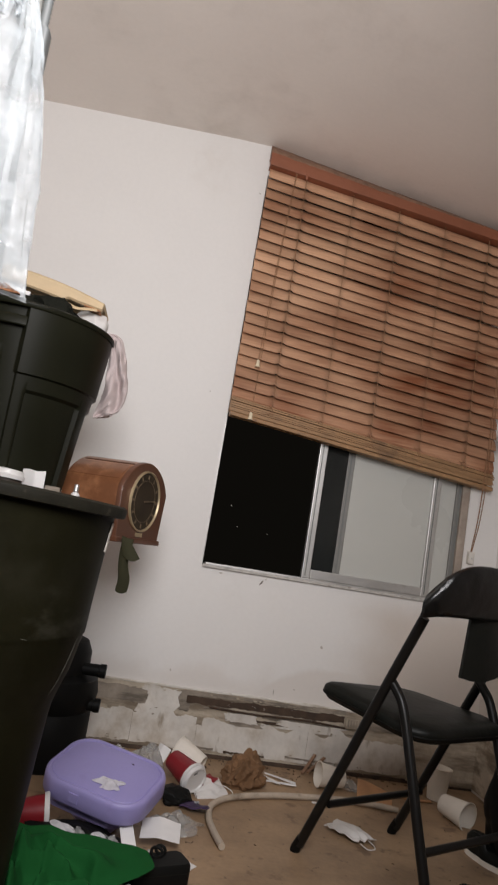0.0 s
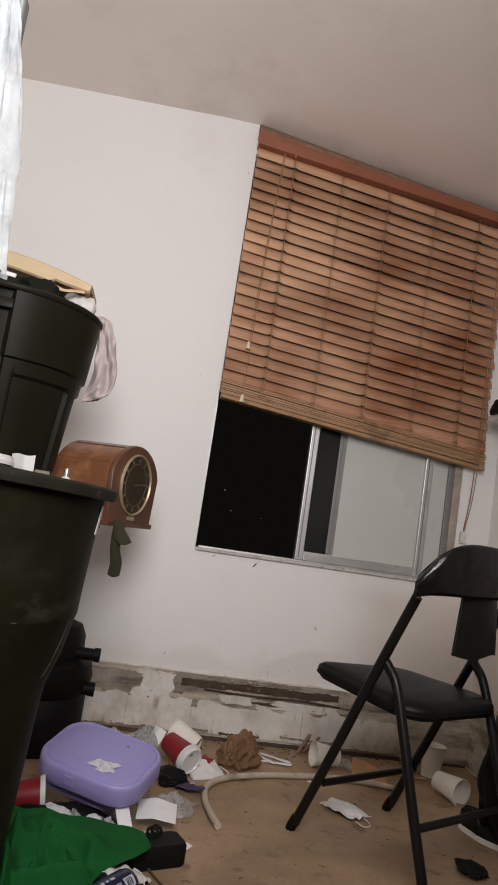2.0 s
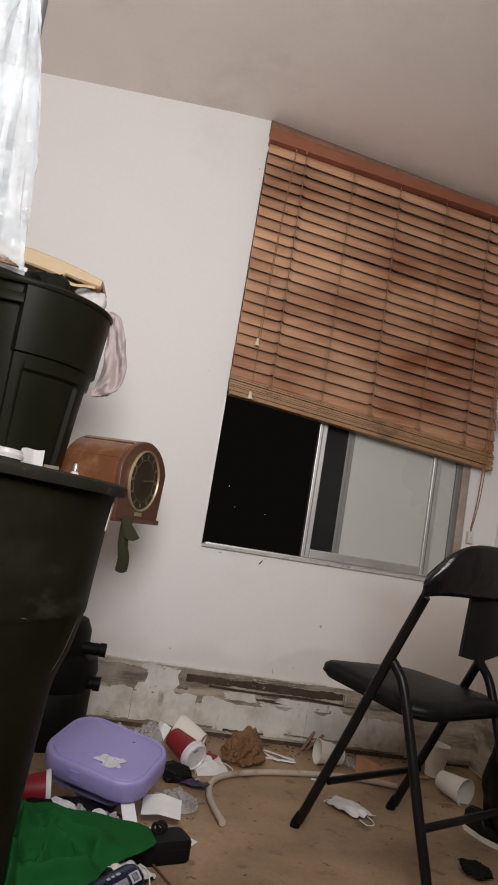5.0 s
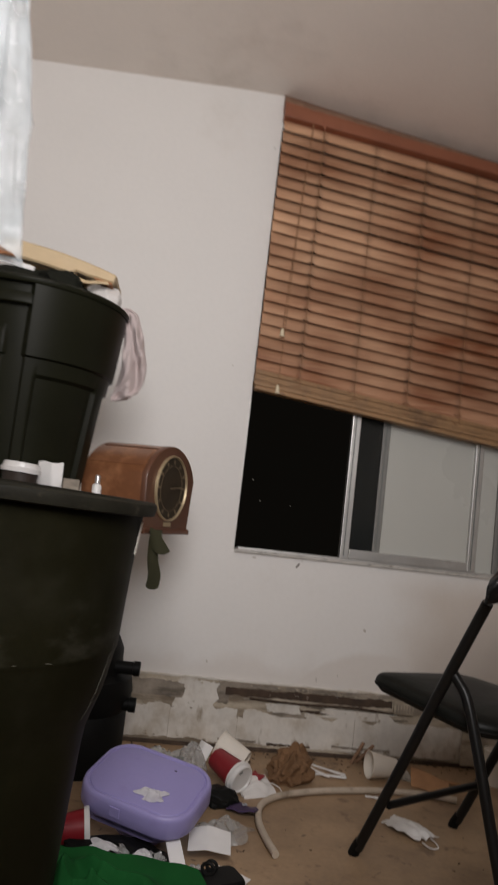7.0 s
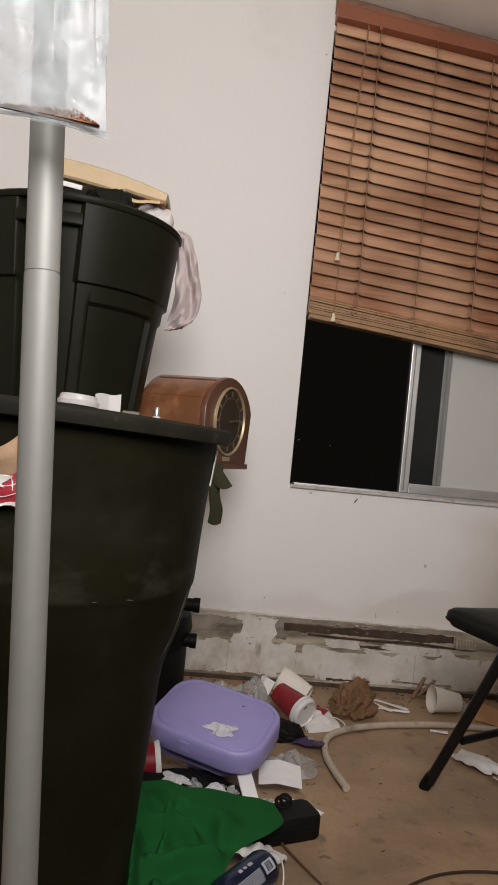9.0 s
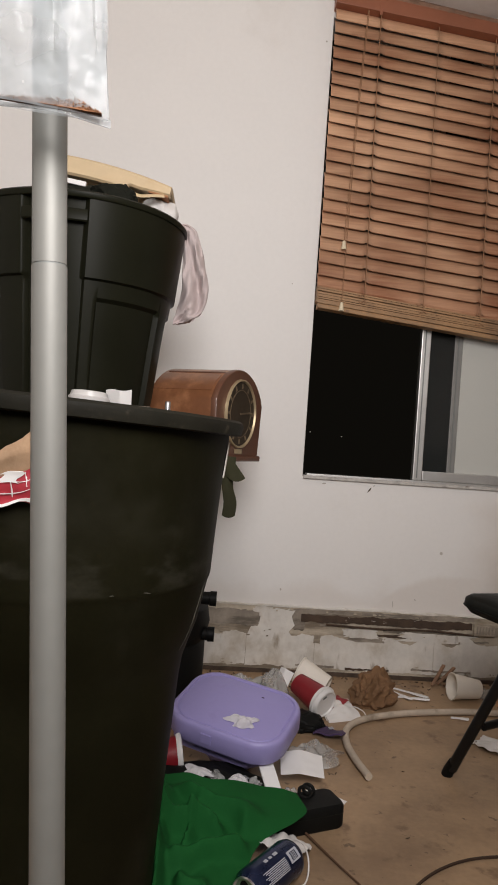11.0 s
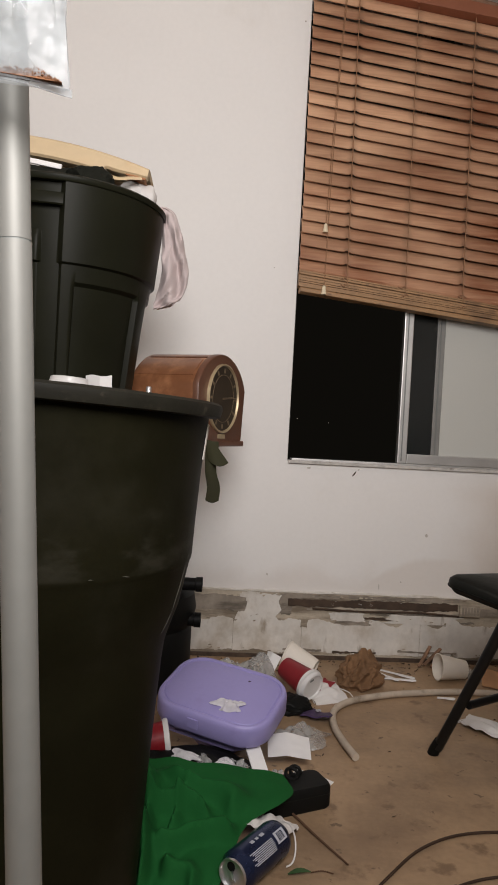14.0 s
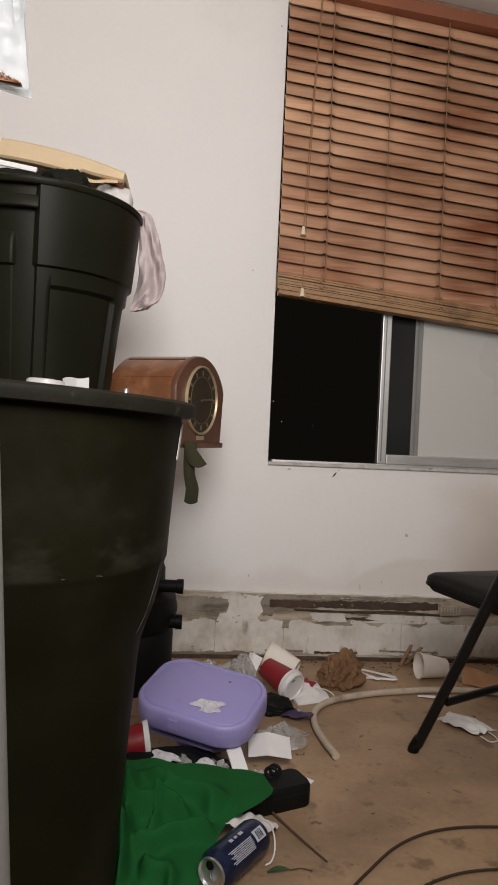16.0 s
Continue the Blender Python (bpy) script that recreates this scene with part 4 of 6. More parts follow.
# ---- large bin ----
def big_bin():
    t = thing("trash_bin", pose(-0.582, 2.185, 0), "large black plastic rubbish bin, scuffed, standing open and full", "trash can")
    prof = [(0.190, 0.004), (0.204, 0.0), (0.207, 0.02), (0.209, 0.09), (0.217, 0.237), (0.223, 0.332), (0.230, 0.44), (0.234, 0.473), (0.242, 0.500), (0.254, 0.535), (0.2640, 0.585), (0.2675, 0.602), (0.2688, 0.606), (0.2701, 0.6090), (0.2708, 0.614), (0.2732, 0.662), (0.279, 0.75), (0.286, 0.824)]
    inner = [(0.278, 0.822), (0.262, 0.66), (0.225, 0.48), (0.20, 0.05), (0.0, 0.05)]
    part("body", lathe(prof + [(0.287, 0.845)] + inner, 72), M_BIN, t)
    rim = [(0.284, -0.004), (0.300, -0.006), (0.306, -0.004), (0.3085, 0.008), (0.3075, 0.014), (0.302, 0.018), (0.290, 0.017), (0.284, 0.012), (0.280, -0.004)]
    part("rim", lathe(rim + [rim[0]], 96), M_RIM, t, "dusty rolled rim").matrix_local = pose(0, 0, 0.851, 0, 2.4, 0)
    for a in (200,):
        ca, sa = math.cos(radians(a)), math.sin(radians(a))
        h = part("side_handle", tube(smooth_line([(0.275 * math.cos(radians(a + d)) + o * ca, 0.275 * math.sin(radians(a + d)) + o * sa, z) for d, o, z in ((-14, 0.0, 0.74), (-12, 0.03, 0.74), (0, 0.035, 0.735), (12, 0.03, 0.74), (14, 0.0, 0.74))]), 0.012, 10), M_BIN, t)
    # thin pale tube that paints a highlight along the moulded ridge
    part("ridge_glint", tube(smooth_line([((r + 0.0004) * math.cos(a), (r + 0.0004) * math.sin(a), z) for r, z, a in ((0.2722, 0.622, -0.20), (0.2668, 0.600, -0.20), (0.2590, 0.560, -0.23), (0.2500, 0.523, -0.27), (0.2425, 0.502, -0.31))], 5), lambda q: 0.0002 + 0.0003 * math.sin(math.pi * q), 6), M_SCUFFGLINT, t, "pale line painted as the highlight on the moulded ridge")
    # white tape on the wall of the bin
    a0 = math.atan2(-0.03, 0.28)
    part("tape", sheet(lambda u, v: ((0.2885 - 0.006 * v) * math.cos(a0 - 0.02 + 0.06 * u), (0.2885 - 0.006 * v) * math.sin(a0 - 0.02 + 0.06 * u), 0.822 - 0.055 * v + 0.002 * math.sin(9 * u)), 4, 6, 0.0015), M_TILE, t, "dirty white tape")
    rnd = random.Random(17)
    for k in range(2):
        a, z, w = rnd.uniform(-1.25, -0.45), rnd.choice((0.6125, 0.614)), rnd.uniform(0.02, 0.05)
        part("scuff", sheet(lambda u, v: (0.2711 * math.cos(a + w * u), 0.2711 * math.sin(a + w * u), z + 0.002 * (k % 3 - 1) * u + 0.0012 * v * math.sin(3 * u + 0.2)), 6, 1, 0.0004), M_SCUFFGLINT, t, "pale scrape")


big_bin()
pile = crumple(0.50, 0.50, 0.16, 3, 5, 0.5, 14)
heap = part("rubbish_bag", pile, M_BLACK)
heap.matrix_world = pose(-0.582, 2.185, 0.690)
tagged(heap, "black rubbish bag filling the large bin", "rubbish bag")


def lay(base, top, spin=0):
    """A pose whose local z runs from base to top."""
    base, top = Vector(base), Vector(top)
    return Matrix.Translation(base) @ (top - base).to_track_quat("Z", "Y").to_matrix().to_4x4() @ pose(0, 0, 0, 0, 0, spin)


def paper_cup(m, material, label, group="", lid=None, height=0.125, rt=0.049, rb=0.034):
    t = thing("paper_cup", m, label, "cup", group)
    prof = [(0.0, 0.006), (rb - 0.003, 0.006), (rb - 0.003, 0.0), (rb, 0.0), (rt - 0.0005, height - 0.004), (rt + 0.002, height - 0.003), (rt + 0.0025, height), (rt, height + 0.001), (rt - 0.002, height - 0.003), (rb - 0.002, 0.008), (0.0, 0.008)]
    part("cup_wall", lathe(prof, 40), material, t)
    if lid:
        lp = [(rt + 0.004, height - 0.006), (rt + 0.005, height + 0.004), (rt + 0.001, height + 0.006), (rt - 0.001, height + 0.016), (rt - 0.005, height + 0.018), (rt - 0.008, height + 0.013), (0.0, height + 0.012)]
        ld = part("cup_lid", lathe(lp, 40), lid, t, "white plastic lid")
        part("sip_hole", box((-0.007, 0.007, rt - 0.024, rt - 0.018, height + 0.0125, height + 0.0135)), M_GREY, ld, smooth=False)
    elif material == M_RED:
        part("cup_rim", lathe([(rt - 0.0035, height - 0.010), (rt + 0.0012, height - 0.010), (rt + 0.0036, height - 0.004), (rt + 0.0038, height + 0.001), (rt + 0.0005, height + 0.003), (rt - 0.0035, height - 0.002)], 40), M_LIDWHITE, t, "bare white rolled rim")
    return t


def folded(name, m, w, d, h, label, category, material=None, seed=1, curl=0.3):
    """A creased piece of paper, raised along its fold."""
    def f(u, v):
        x, y = (u - 0.5) * w, (v - 0.5) * d
        z = h * (1 - abs(2 * u - 0.9)) * (0.6 + 0.4 * v) + 0.1 * h * noise.noise(Vector((u * 4 + seed, v * 4, seed))) + curl * h * (v - 0.5) ** 2
        return x, y, max(z, 0.0006) if h > 0 else z
    ob = part(name, sheet(f, 14, 12, 0.0008), material or M_WHITE)
    ob.matrix_world = m
    return tagged(ob, label, category)


def wrapper():
    t = thing("food_wrapper", pose(-0.582, 2.185, 0), "crumpled brown and red printed food wrapper hung on the bin's edge", "wrapper")
    def f(u, v):
        a = -1.74 + 0.345 * u
        r = 0.303 + 0.010 * noise.noise(Vector((u * 3, v * 3, 2))) - 0.014 * v
        return r * math.cos(a), r * math.sin(a), (0.742 + 0.086 * u) * (1 - v) + 0.733 * v + 0.006 * noise.noise(Vector((u * 4, v * 4, 7)))
    part("paper", sheet(lambda u, v: f(u, v * 0.55), 12, 8, 0.001), M_WRAP, t, "brown kraft paper")
    p = part("printed_paper", sheet(lambda u, v: (lambda q: (q[0] * 1.012, q[1] * 1.012, q[2]))(f(u, 0.5 + v * 0.5)), 12, 8, 0.001), M_REDPRINT, t, "red printed paper")
    def g(a, c):
        q = f(a, 0.5 + 0.5 * c)
        return q[0] * 1.019, q[1] * 1.019, q[2]
    for k in range(6):
        part("print_line", sheet(lambda u, v: g(0.06 + 0.165 * k + (0.004 + 0.012 * abs(math.sin(5 * u + k))) * v + 0.03 * u, 0.03 + (0.94 - 0.25 * (k % 3)) * u), 8, 1, 0.0008), M_WHITE, p)
    for k, wide in enumerate((0.018, 0.018, 0.13)):
        part("print_line", sheet(lambda u, v: g(0.02 + 0.96 * u, 0.28 + 0.29 * k + wide * v + 0.04 * math.sin(9 * u + k)), 14, 1, 0.0008), M_WHITE, p)
    part("torn_scrap", sheet(lambda u, v: g(0.62 + 0.22 * u + 0.05 * math.sin(6 * v), -0.15 + 0.42 * v + 0.1 * u), 6, 6, 0.0010), M_WHITE, t, "torn white paper scrap")


wrapper()


# ---- low table behind the bin, with the second bin and the clock ----
def table():
    t = thing("side_table", pose(0, 0, 0), "dark wooden side table behind the large bin", "table")
    part("tabletop", box((-1.00, -0.352, 2.52, 3.20, 0.744, 0.766)), M_TABLE, t, smooth=False, bevel=0.004)
    for x in (-0.96, -0.50):
        for y in (2.58, 3.14):
            part("leg", box((x - 0.02, x + 0.02, y - 0.02, y + 0.02, 0, 0.744)), M_TABLE, t, smooth=False, bevel=0.003)


table()


def small_bottle(m):
    t = thing("small_bottle", m, "slim white bottle with a chrome cap on the table", "bottle")
    part("bottle_body", lathe([(0.0, 0.0), (0.010, 0.0), (0.0115, 0.003), (0.0115, 0.119), (0.0075, 0.124), (0.0, 0.124)], 24), M_LIDWHITE, t)
    part("cap", lathe([(0.0065, 0.124), (0.0065, 0.145), (0.005, 0.147), (0.0, 0.147)], 20), M_CANEND, t, "chrome cap")


def table_things():
    small_bottle(pose(-0.4365, 2.705, 0.766) @ Matrix.Diagonal((1, 1, 0.95, 1)))
    paper_cup(pose(-0.615, 2.636, 0.766, 0, 3, 30), M_COFFEE, "tall dark brown paper cup with a white lid", lid=M_LIDWHITE, height=0.129, rt=0.042, rb=0.032)
    def f(u, v):
        x = -0.578 + 0.060 * u - 0.004 * v
        return x, 2.694 + 0.028 * abs(u - 0.55 - 0.3 * (1 - v)) - 0.012 * v, 0.767 + (0.155 + 0.003 * u) * v + 0.002 * math.sin(u * 7)
    tagged(part("paper_napkin", sheet(f, 14, 14, 0.0012), M_WHITE), "creased white paper napkin propped against a bin", "napkin")
    bx = part("small_carton", box((-0.019, 0.019, -0.014, 0.014, 0.0, 0.122)), M_LINING, smooth=False, bevel=0.002)
    bx.matrix_world = pose(-0.492, 2.650, 0.766, 0, 0, 12)
    tagged(bx, "small grubby grey carton on the table", "carton")


table_things()


def second_bin():
    t = thing("trash_bin", pose(-0.695, 2.87, 0.768), "dark grey ribbed plastic bin piled with clothes, standing on a table", "trash can")
    face = math.atan2(1.04 - 2.87, -0.317 + 0.695)
    zs = [0.0, 0.006, 0.02, 0.05, 0.06, 0.066, 0.1, 0.16, 0.22, 0.28, 0.33, 0.345, 0.352, 0.36, 0.385, 0.396, 0.400, 0.410, 0.45, 0.472, 0.477, 0.52, 0.538, 0.543, 0.555, 0.574]
    def base(z):
        pts = ((0, 0.190), (0.15, 0.208), (0.267, 0.220), (0.40, 0.236), (0.53, 0.249), (0.57, 0.252))
        for (a, ra), (b, rb) in zip(pts, pts[1:]):
            if z <= b:
                return ra + (rb - ra) * (z - a) / (b - a)
        return 0.252
    def shape(a, i):
        if i >= len(zs):
            return 0.0
        z = zs[i]
        d = math.degrees((a - face + math.pi) % (2 * math.pi) - math.pi)
        out = 0.0
        for c in (-15, 165):
            e = abs((d - c + 180) % 360 - 180)
            if e < 17:
                out -= 0.020 * min(1, (17 - e) / 2.0)
            if e < 6 and z < 0.46:
                out += 0.010 * min(1, (6 - e) / 2)
            if e < 14 and 0.474 < z < 0.541:
                out -= 0.024 * min(1, (14 - e) / 1.5)
        for c0, c1 in ((9, 57), (72, 128), (-102, -50), (188, 240)):
            x = d if d >= -120 else d + 360
            if c0 < x < c1 and 0.055 < z < 0.356:
                out -= 0.011 * min(1, (x - c0) / 1.2, (c1 - x) / 1.2)
        if z > 0.398:
            out += 0.009
        return out
    prof = [(base(z), z) for z in zs]
    part("body", lathe(prof + [(0.245, 0.574), (0.225, 0.4), (0.18, 0.02), (0.0, 0.02)], 360, shape), M_BIN2, t)
    rim = [(0.248, 0.571), (0.264, 0.571), (0.2665, 0.574), (0.2670, 0.583), (0.263, 0.587), (0.253, 0.588), (0.248, 0.585), (0.246, 0.571)]
    part("rim", lathe(rim + [rim[0]], 96), M_BIN2, t, "rolled rim")
    for c in (-15, 165):
        a = face + radians(c)
        ca, sa = math.cos(a), math.sin(a)
        rows = []
        for k in range(13):
            b = a + radians(-16.5 + 33 * k / 12)
            rows.append([(r * math.cos(b), r * math.sin(b), z) for r, z in ((0.225, 0.546), (0.2595, 0.546), (0.2615, 0.543), (0.2610, 0.522), (0.2580, 0.519), (0.2545, 0.521), (0.2535, 0.540), (0.225, 0.541))])
        part("handle", loft(rows), M_BIN2, t, "moulded grip")


second_bin()


def soft_things():
    ob = part("dark_garment", crumple(0.44, 0.44, 0.12, 8, 4, 0.35, 9), M_GARMENT)
    ob.matrix_world = pose(-0.69, 2.87, 1.30)
    tagged(ob, "black bundled garment heaped in the bin", "clothing")
    # pale sleeve over the edge
    keys = ((-0.505, -0.455, 1.374, 2.895), (-0.470, -0.424, 1.379, 2.895), (-0.447, -0.405, 1.362, 2.90), (-0.440, -0.388, 1.318, 2.905), (-0.436, -0.374, 1.262, 2.91), (-0.436, -0.365, 1.216, 2.915), (-0.444, -0.370, 1.172, 2.915), (-0.452, -0.386, 1.142, 2.915), (-0.454, -0.400, 1.126, 2.915))
    line = smooth_line([(a, c, d) for a, _, c, d in keys], 6)
    edge = smooth_line([(a, c, d) for _, a, c, d in keys], 6)
    rings = []
    for i, (p, q) in enumerate(zip(line, edge)):
        k = i / (len(line) - 1)
        deep = 0.010 + 0.012 * math.sin(math.pi * k)
        ring = []
        for j in range(72):
            a = 2 * math.pi * j / 72
            c = math.cos(a)
            pleat = 0.030 * noise.noise(Vector((c * 0.8 + k * 1.5, k * 4.5 - c * 1.0, 3.0))) + 0.020 * abs(noise.noise(Vector((c * 0.9 - k * 3, k * 7 + c * 1.6, 8.0))))
            x = (p.x + q.x) / 2 + (q.x - p.x) / 2 * c + 0.003 * noise.noise(Vector((a, k * 9, 2)))
            ring.append((x, p.z + deep * math.sin(a) + pleat * min(1, k * 4), p.y + 0.004 * noise.noise(Vector((c * 3, k * 8, 6))) + 0.006 * c * k))
        rings.append(ring)
    ob = part("pale_shirt", loft(rings), M_PINK)
    tagged(ob, "pale pink shirt sleeve hanging over the bin's rim", "clothing")
    wad = part("white_cloth", crumple(0.11, 0.11, 0.10, 5, 4, 0.4, 8), M_MASK)
    wad.matrix_world = pose(-0.500, 2.845, 1.332)
    tagged(wad, "crumpled white cloth in the bin", "cloth")
    # yellowed wooden tray lying tilted over the heap
    t = thing("wooden_tray", pose(-0.621, 2.79, 1.453, 0, 11.5, 0), "yellowed wooden tray lying tilted on the full bin", "tray")
    n = 24
    rows = []
    for k in range(n + 1):
        x = 0.152 * (2 * k / n - 1)
        lift = 0.010 * (1 - (x / 0.152) ** 2)
        low = -0.030 + (0.012 if x > 0.05 else 0) + 0.010 * max(0, (x - 0.08) / 0.072)
        rows.append([(x, y, z + lift) for y, z in ((0.0, low), (-0.006, low + 0.005), (-0.006, 0.012), (0.0, 0.017), (0.03, 0.019), (0.17, 0.019), (0.17, low), (0.15, low), (0.15, 0.008), (0.02, 0.008), (0.02, low))])
    part("board", loft(rows), M_YELLOW, t, smooth=False)
    part("end_strip", box((0.098, 0.149, -0.002, 0.060, -0.012, -0.005)), M_BOARDEDGE, t, "split brown end strip", smooth=False, bevel=0.003)
    part("buckle_strap", tube(smooth_line([(0.055, -0.010, -0.026), (0.085, -0.016, -0.030), (0.115, -0.014, -0.020), (0.140, -0.008, -0.012)]), 0.008, 8, flat=0.3), M_YELLOW, t)
    part("buckle", box((0.101, 0.109, -0.019, -0.013, -0.030, -0.021)), M_YELLOW, t, smooth=False, bevel=0.002)
    slip = part("paper_sheet", box((-0.045, 0.045, -0.004, 0.004, -0.006, 0.006)), M_WHITE, smooth=False, bevel=0.002)
    slip.matrix_world = pose(-0.710, 2.722, 1.411, 0, 8, 0)
    tagged(slip, "white folded paper under the wooden tray", "paper")
    lump = part("dark_hood", crumple(0.16, 0.10, 0.072, 19, 5, 0.6, 13), M_GARMENT)
    lump.matrix_world = pose(-0.600, 2.715, 1.345, 0, 8, 5)
    tagged(lump, "black hood of a garment bulging over the bin's rim", "clothing")


soft_things()


def clock():
    # the front looks along local -y, the width runs along local x
    yaw = math.degrees(math.atan2(0.835, 0.55)) + 6
    t = thing("mantel_clock", pose(-0.258, 2.985, 0.766, 0, 0, yaw), "brown wooden arched mantel clock with a dark dial and brass bezel", "clock")
    w, d = 0.284, 0.205
    half, rise = w / 2 + 0.001, 0.082
    bend = (half * half + rise * rise) / (2 * rise)
    span = math.asin(half / bend)
    arch = [(-w / 2 + 0.008, 0.016), (-w / 2 - 0.004, 0.160), (-half, 0.168)] + [(bend * math.sin(span * (k / 10 - 1)), 0.170 + rise - bend + bend * math.cos(span * (k / 10 - 1))) for k in range(1, 20)] + [(half, 0.168), (w / 2 + 0.004, 0.160), (w / 2 - 0.008, 0.016)]
    part("case", loft([[(x, y, z) for x, z in arch] for y in (0.014, d)]), M_WOOD, t, "worn walnut veneer", smooth=True)
    part("front", loft([[(x * s, y, 0.016 + (z - 0.016) * s) for x, z in arch] for y, s in ((-0.002, 0.995), (0.0, 1.003), (0.014, 1.006))]), M_WOODDARK, t, "dark front veneer")
    part("plinth", box((-w / 2 + 0.002, w / 2 - 0.002, -0.010, d + 0.004, 0.0, 0.016)), M_WOODDARK, t, smooth=False, bevel=0.004)
    sx, sz = arch[8][0], arch[8][1]
    part("top_seam", loft([[(sx + dx, y, sz + dz) for dx, dz in ((-0.0022, -0.0022), (-0.003, 0.0004), (0.0012, 0.0034), (0.002, 0.0))] for y in (0.016, 0.08, 0.15, d - 0.012)]), M_WOODDARK, t, "lifted veneer seam")
    part("lifted_veneer", loft([[(x * 1.004 + 0.0, y, z * 1.002 + 0.0012) for x, z in arch[3:8]] + [(x * 0.99, y, z * 0.995) for x, z in arch[3:8][::-1]] for y in (0.020, d - 0.004)]), M_WOOD, t, "lifted sheet of veneer")
    c = 0.132
    R = 0.092
    bez = lathe([(R - 0.003, 0.0), (R - 0.002, 0.006), (R, 0.008), (R + 0.003, 0.006), (R + 0.0035, 0.0)], 64)
    bez.transform(Matrix.Translation((0, -0.002, c)) @ pose(0, 0, 0, 90))
    z = part("bezel", bez, M_BRASS, t, "brass bezel ring")
    dl = lathe([(0.0, 0.002), (R - 0.004, 0.002), (R - 0.004, 0.0)], 64)
    dl.transform(Matrix.Translation((0, -0.002, c)) @ pose(0, 0, 0, 90))
    dial = part("dial", dl, M_DIAL, t, "dark dial with worn hour bars")
    ring = lathe([(R * 0.70, 0.0022), (R * 0.70, 0.0032), (R * 0.715, 0.0032), (R * 0.715, 0.0022)], 64)
    ring.transform(Matrix.Translation((0, -0.002, c)) @ pose(0, 0, 0, 90))
    part("dial_ring", ring, M_MARK, dial)
    for k in range(12):
        a = math.pi * k / 6
        bm = box((-0.0035, 0.0035, -0.0036, -0.0026, R * 0.76, R * 0.90))
        bm.transform(Matrix.Translation((0, -0.002, c)) @ Matrix.Rotation(a, 4, "Y"))
        part("hour_bar", bm, M_MARK, dial, smooth=False)
    for nm, ln, a, wd in (("hour_hand", 0.055, 84, 0.005), ("minute_hand", 0.078, 86, 0.003)):
        bm = box((-wd / 2, wd / 2, -0.0062, -0.0050, -0.01, ln))
        bm.transform(Matrix.Translation((0, -0.002, c)) @ Matrix.Rotation(radians(a), 4, "Y"))
        part(nm, bm, M_MARK, dial, smooth=False)
    lab = box((-0.022, 0.022, -0.0045, -0.003, 0.022, 0.034))
    part("maker_plate", lab, M_BRASS, t, "worn pale plate", smooth=False)


clock()


def strap():
    """A folded band: a drooping wing at the top and a narrow tail that curves below it."""
    mid = smooth_line([(-0.022, 0.097, -0.0035), (-0.004, 0.045, 0.0), (0.004, -0.004, 0.008), (0.002, -0.010, -0.030), (0.003, -0.012, -0.068), (0.012, -0.010, -0.105), (0.010, -0.006, -0.140)], 6)
    def f(u, v):
        p = mid[min(len(mid) - 1, int(round(v * (len(mid) - 1))))]
        half = 0.0145 - 0.003 * math.exp(-((v - 0.62) / 0.15) ** 2) + 0.002 * v
        end = 0.006 * math.sin(math.pi * u) * max(0.0, (v - 0.9) / 0.1)
        return p.x + (2 * u - 1) * half, p.y - 0.006 * math.cos(3 * (u - 0.5)) + 0.003 * math.sin(6 * v + 3 * u), p.z - end
    ob = part("webbing_strap", sheet(f, 12, 24, 0.004), M_OLIVE)
    ob.matrix_world = pose(-0.283, 2.840, 0.772)
    tagged(ob, "olive green webbing strap hanging below the clock", "strap")
    def wing(u, v):
        x = -0.014 + (0.020 + 0.030 * v) * u + 0.010 * v
        return x, -0.022 - 0.010 * math.sin(math.pi * u) * v, 0.016 - 0.064 * v + 0.012 * v * (2 * u - 1) ** 2 - 0.006 * u
    part("strap_fold", sheet(wing, 10, 12, 0.004), M_OLIVE, ob)


strap()


def black_canister():
    t = thing("black_canister", pose(-0.468, 3.30, 0.0), "black plastic canister with stubby side knobs on the floor", "canister")
    part("body", lathe([(0.0, 0.0), (0.150, 0.0), (0.158, 0.01), (0.158, 0.17), (0.150, 0.18), (0.162, 0.20), (0.170, 0.24), (0.162, 0.285), (0.128, 0.30), (0.126, 0.37), (0.110, 0.405), (0.07, 0.42), (0.0, 0.422)], 48), M_BLACK, t)
    for z in (0.322, 0.210):
        bm = tube([(0.10, -0.05, z), (0.165, -0.055, z), (0.166, -0.055, z), (0.186, -0.056, z)], lambda s: 0.020 if s < 0.5 else 0.023, 20)
        part("side_knob", bm, M_BLACK, t)


black_canister()


# ---- pole with a clear plastic bag ----
def pole_at(z):
    return -0.4067 - 0.0627 * z, 1.643


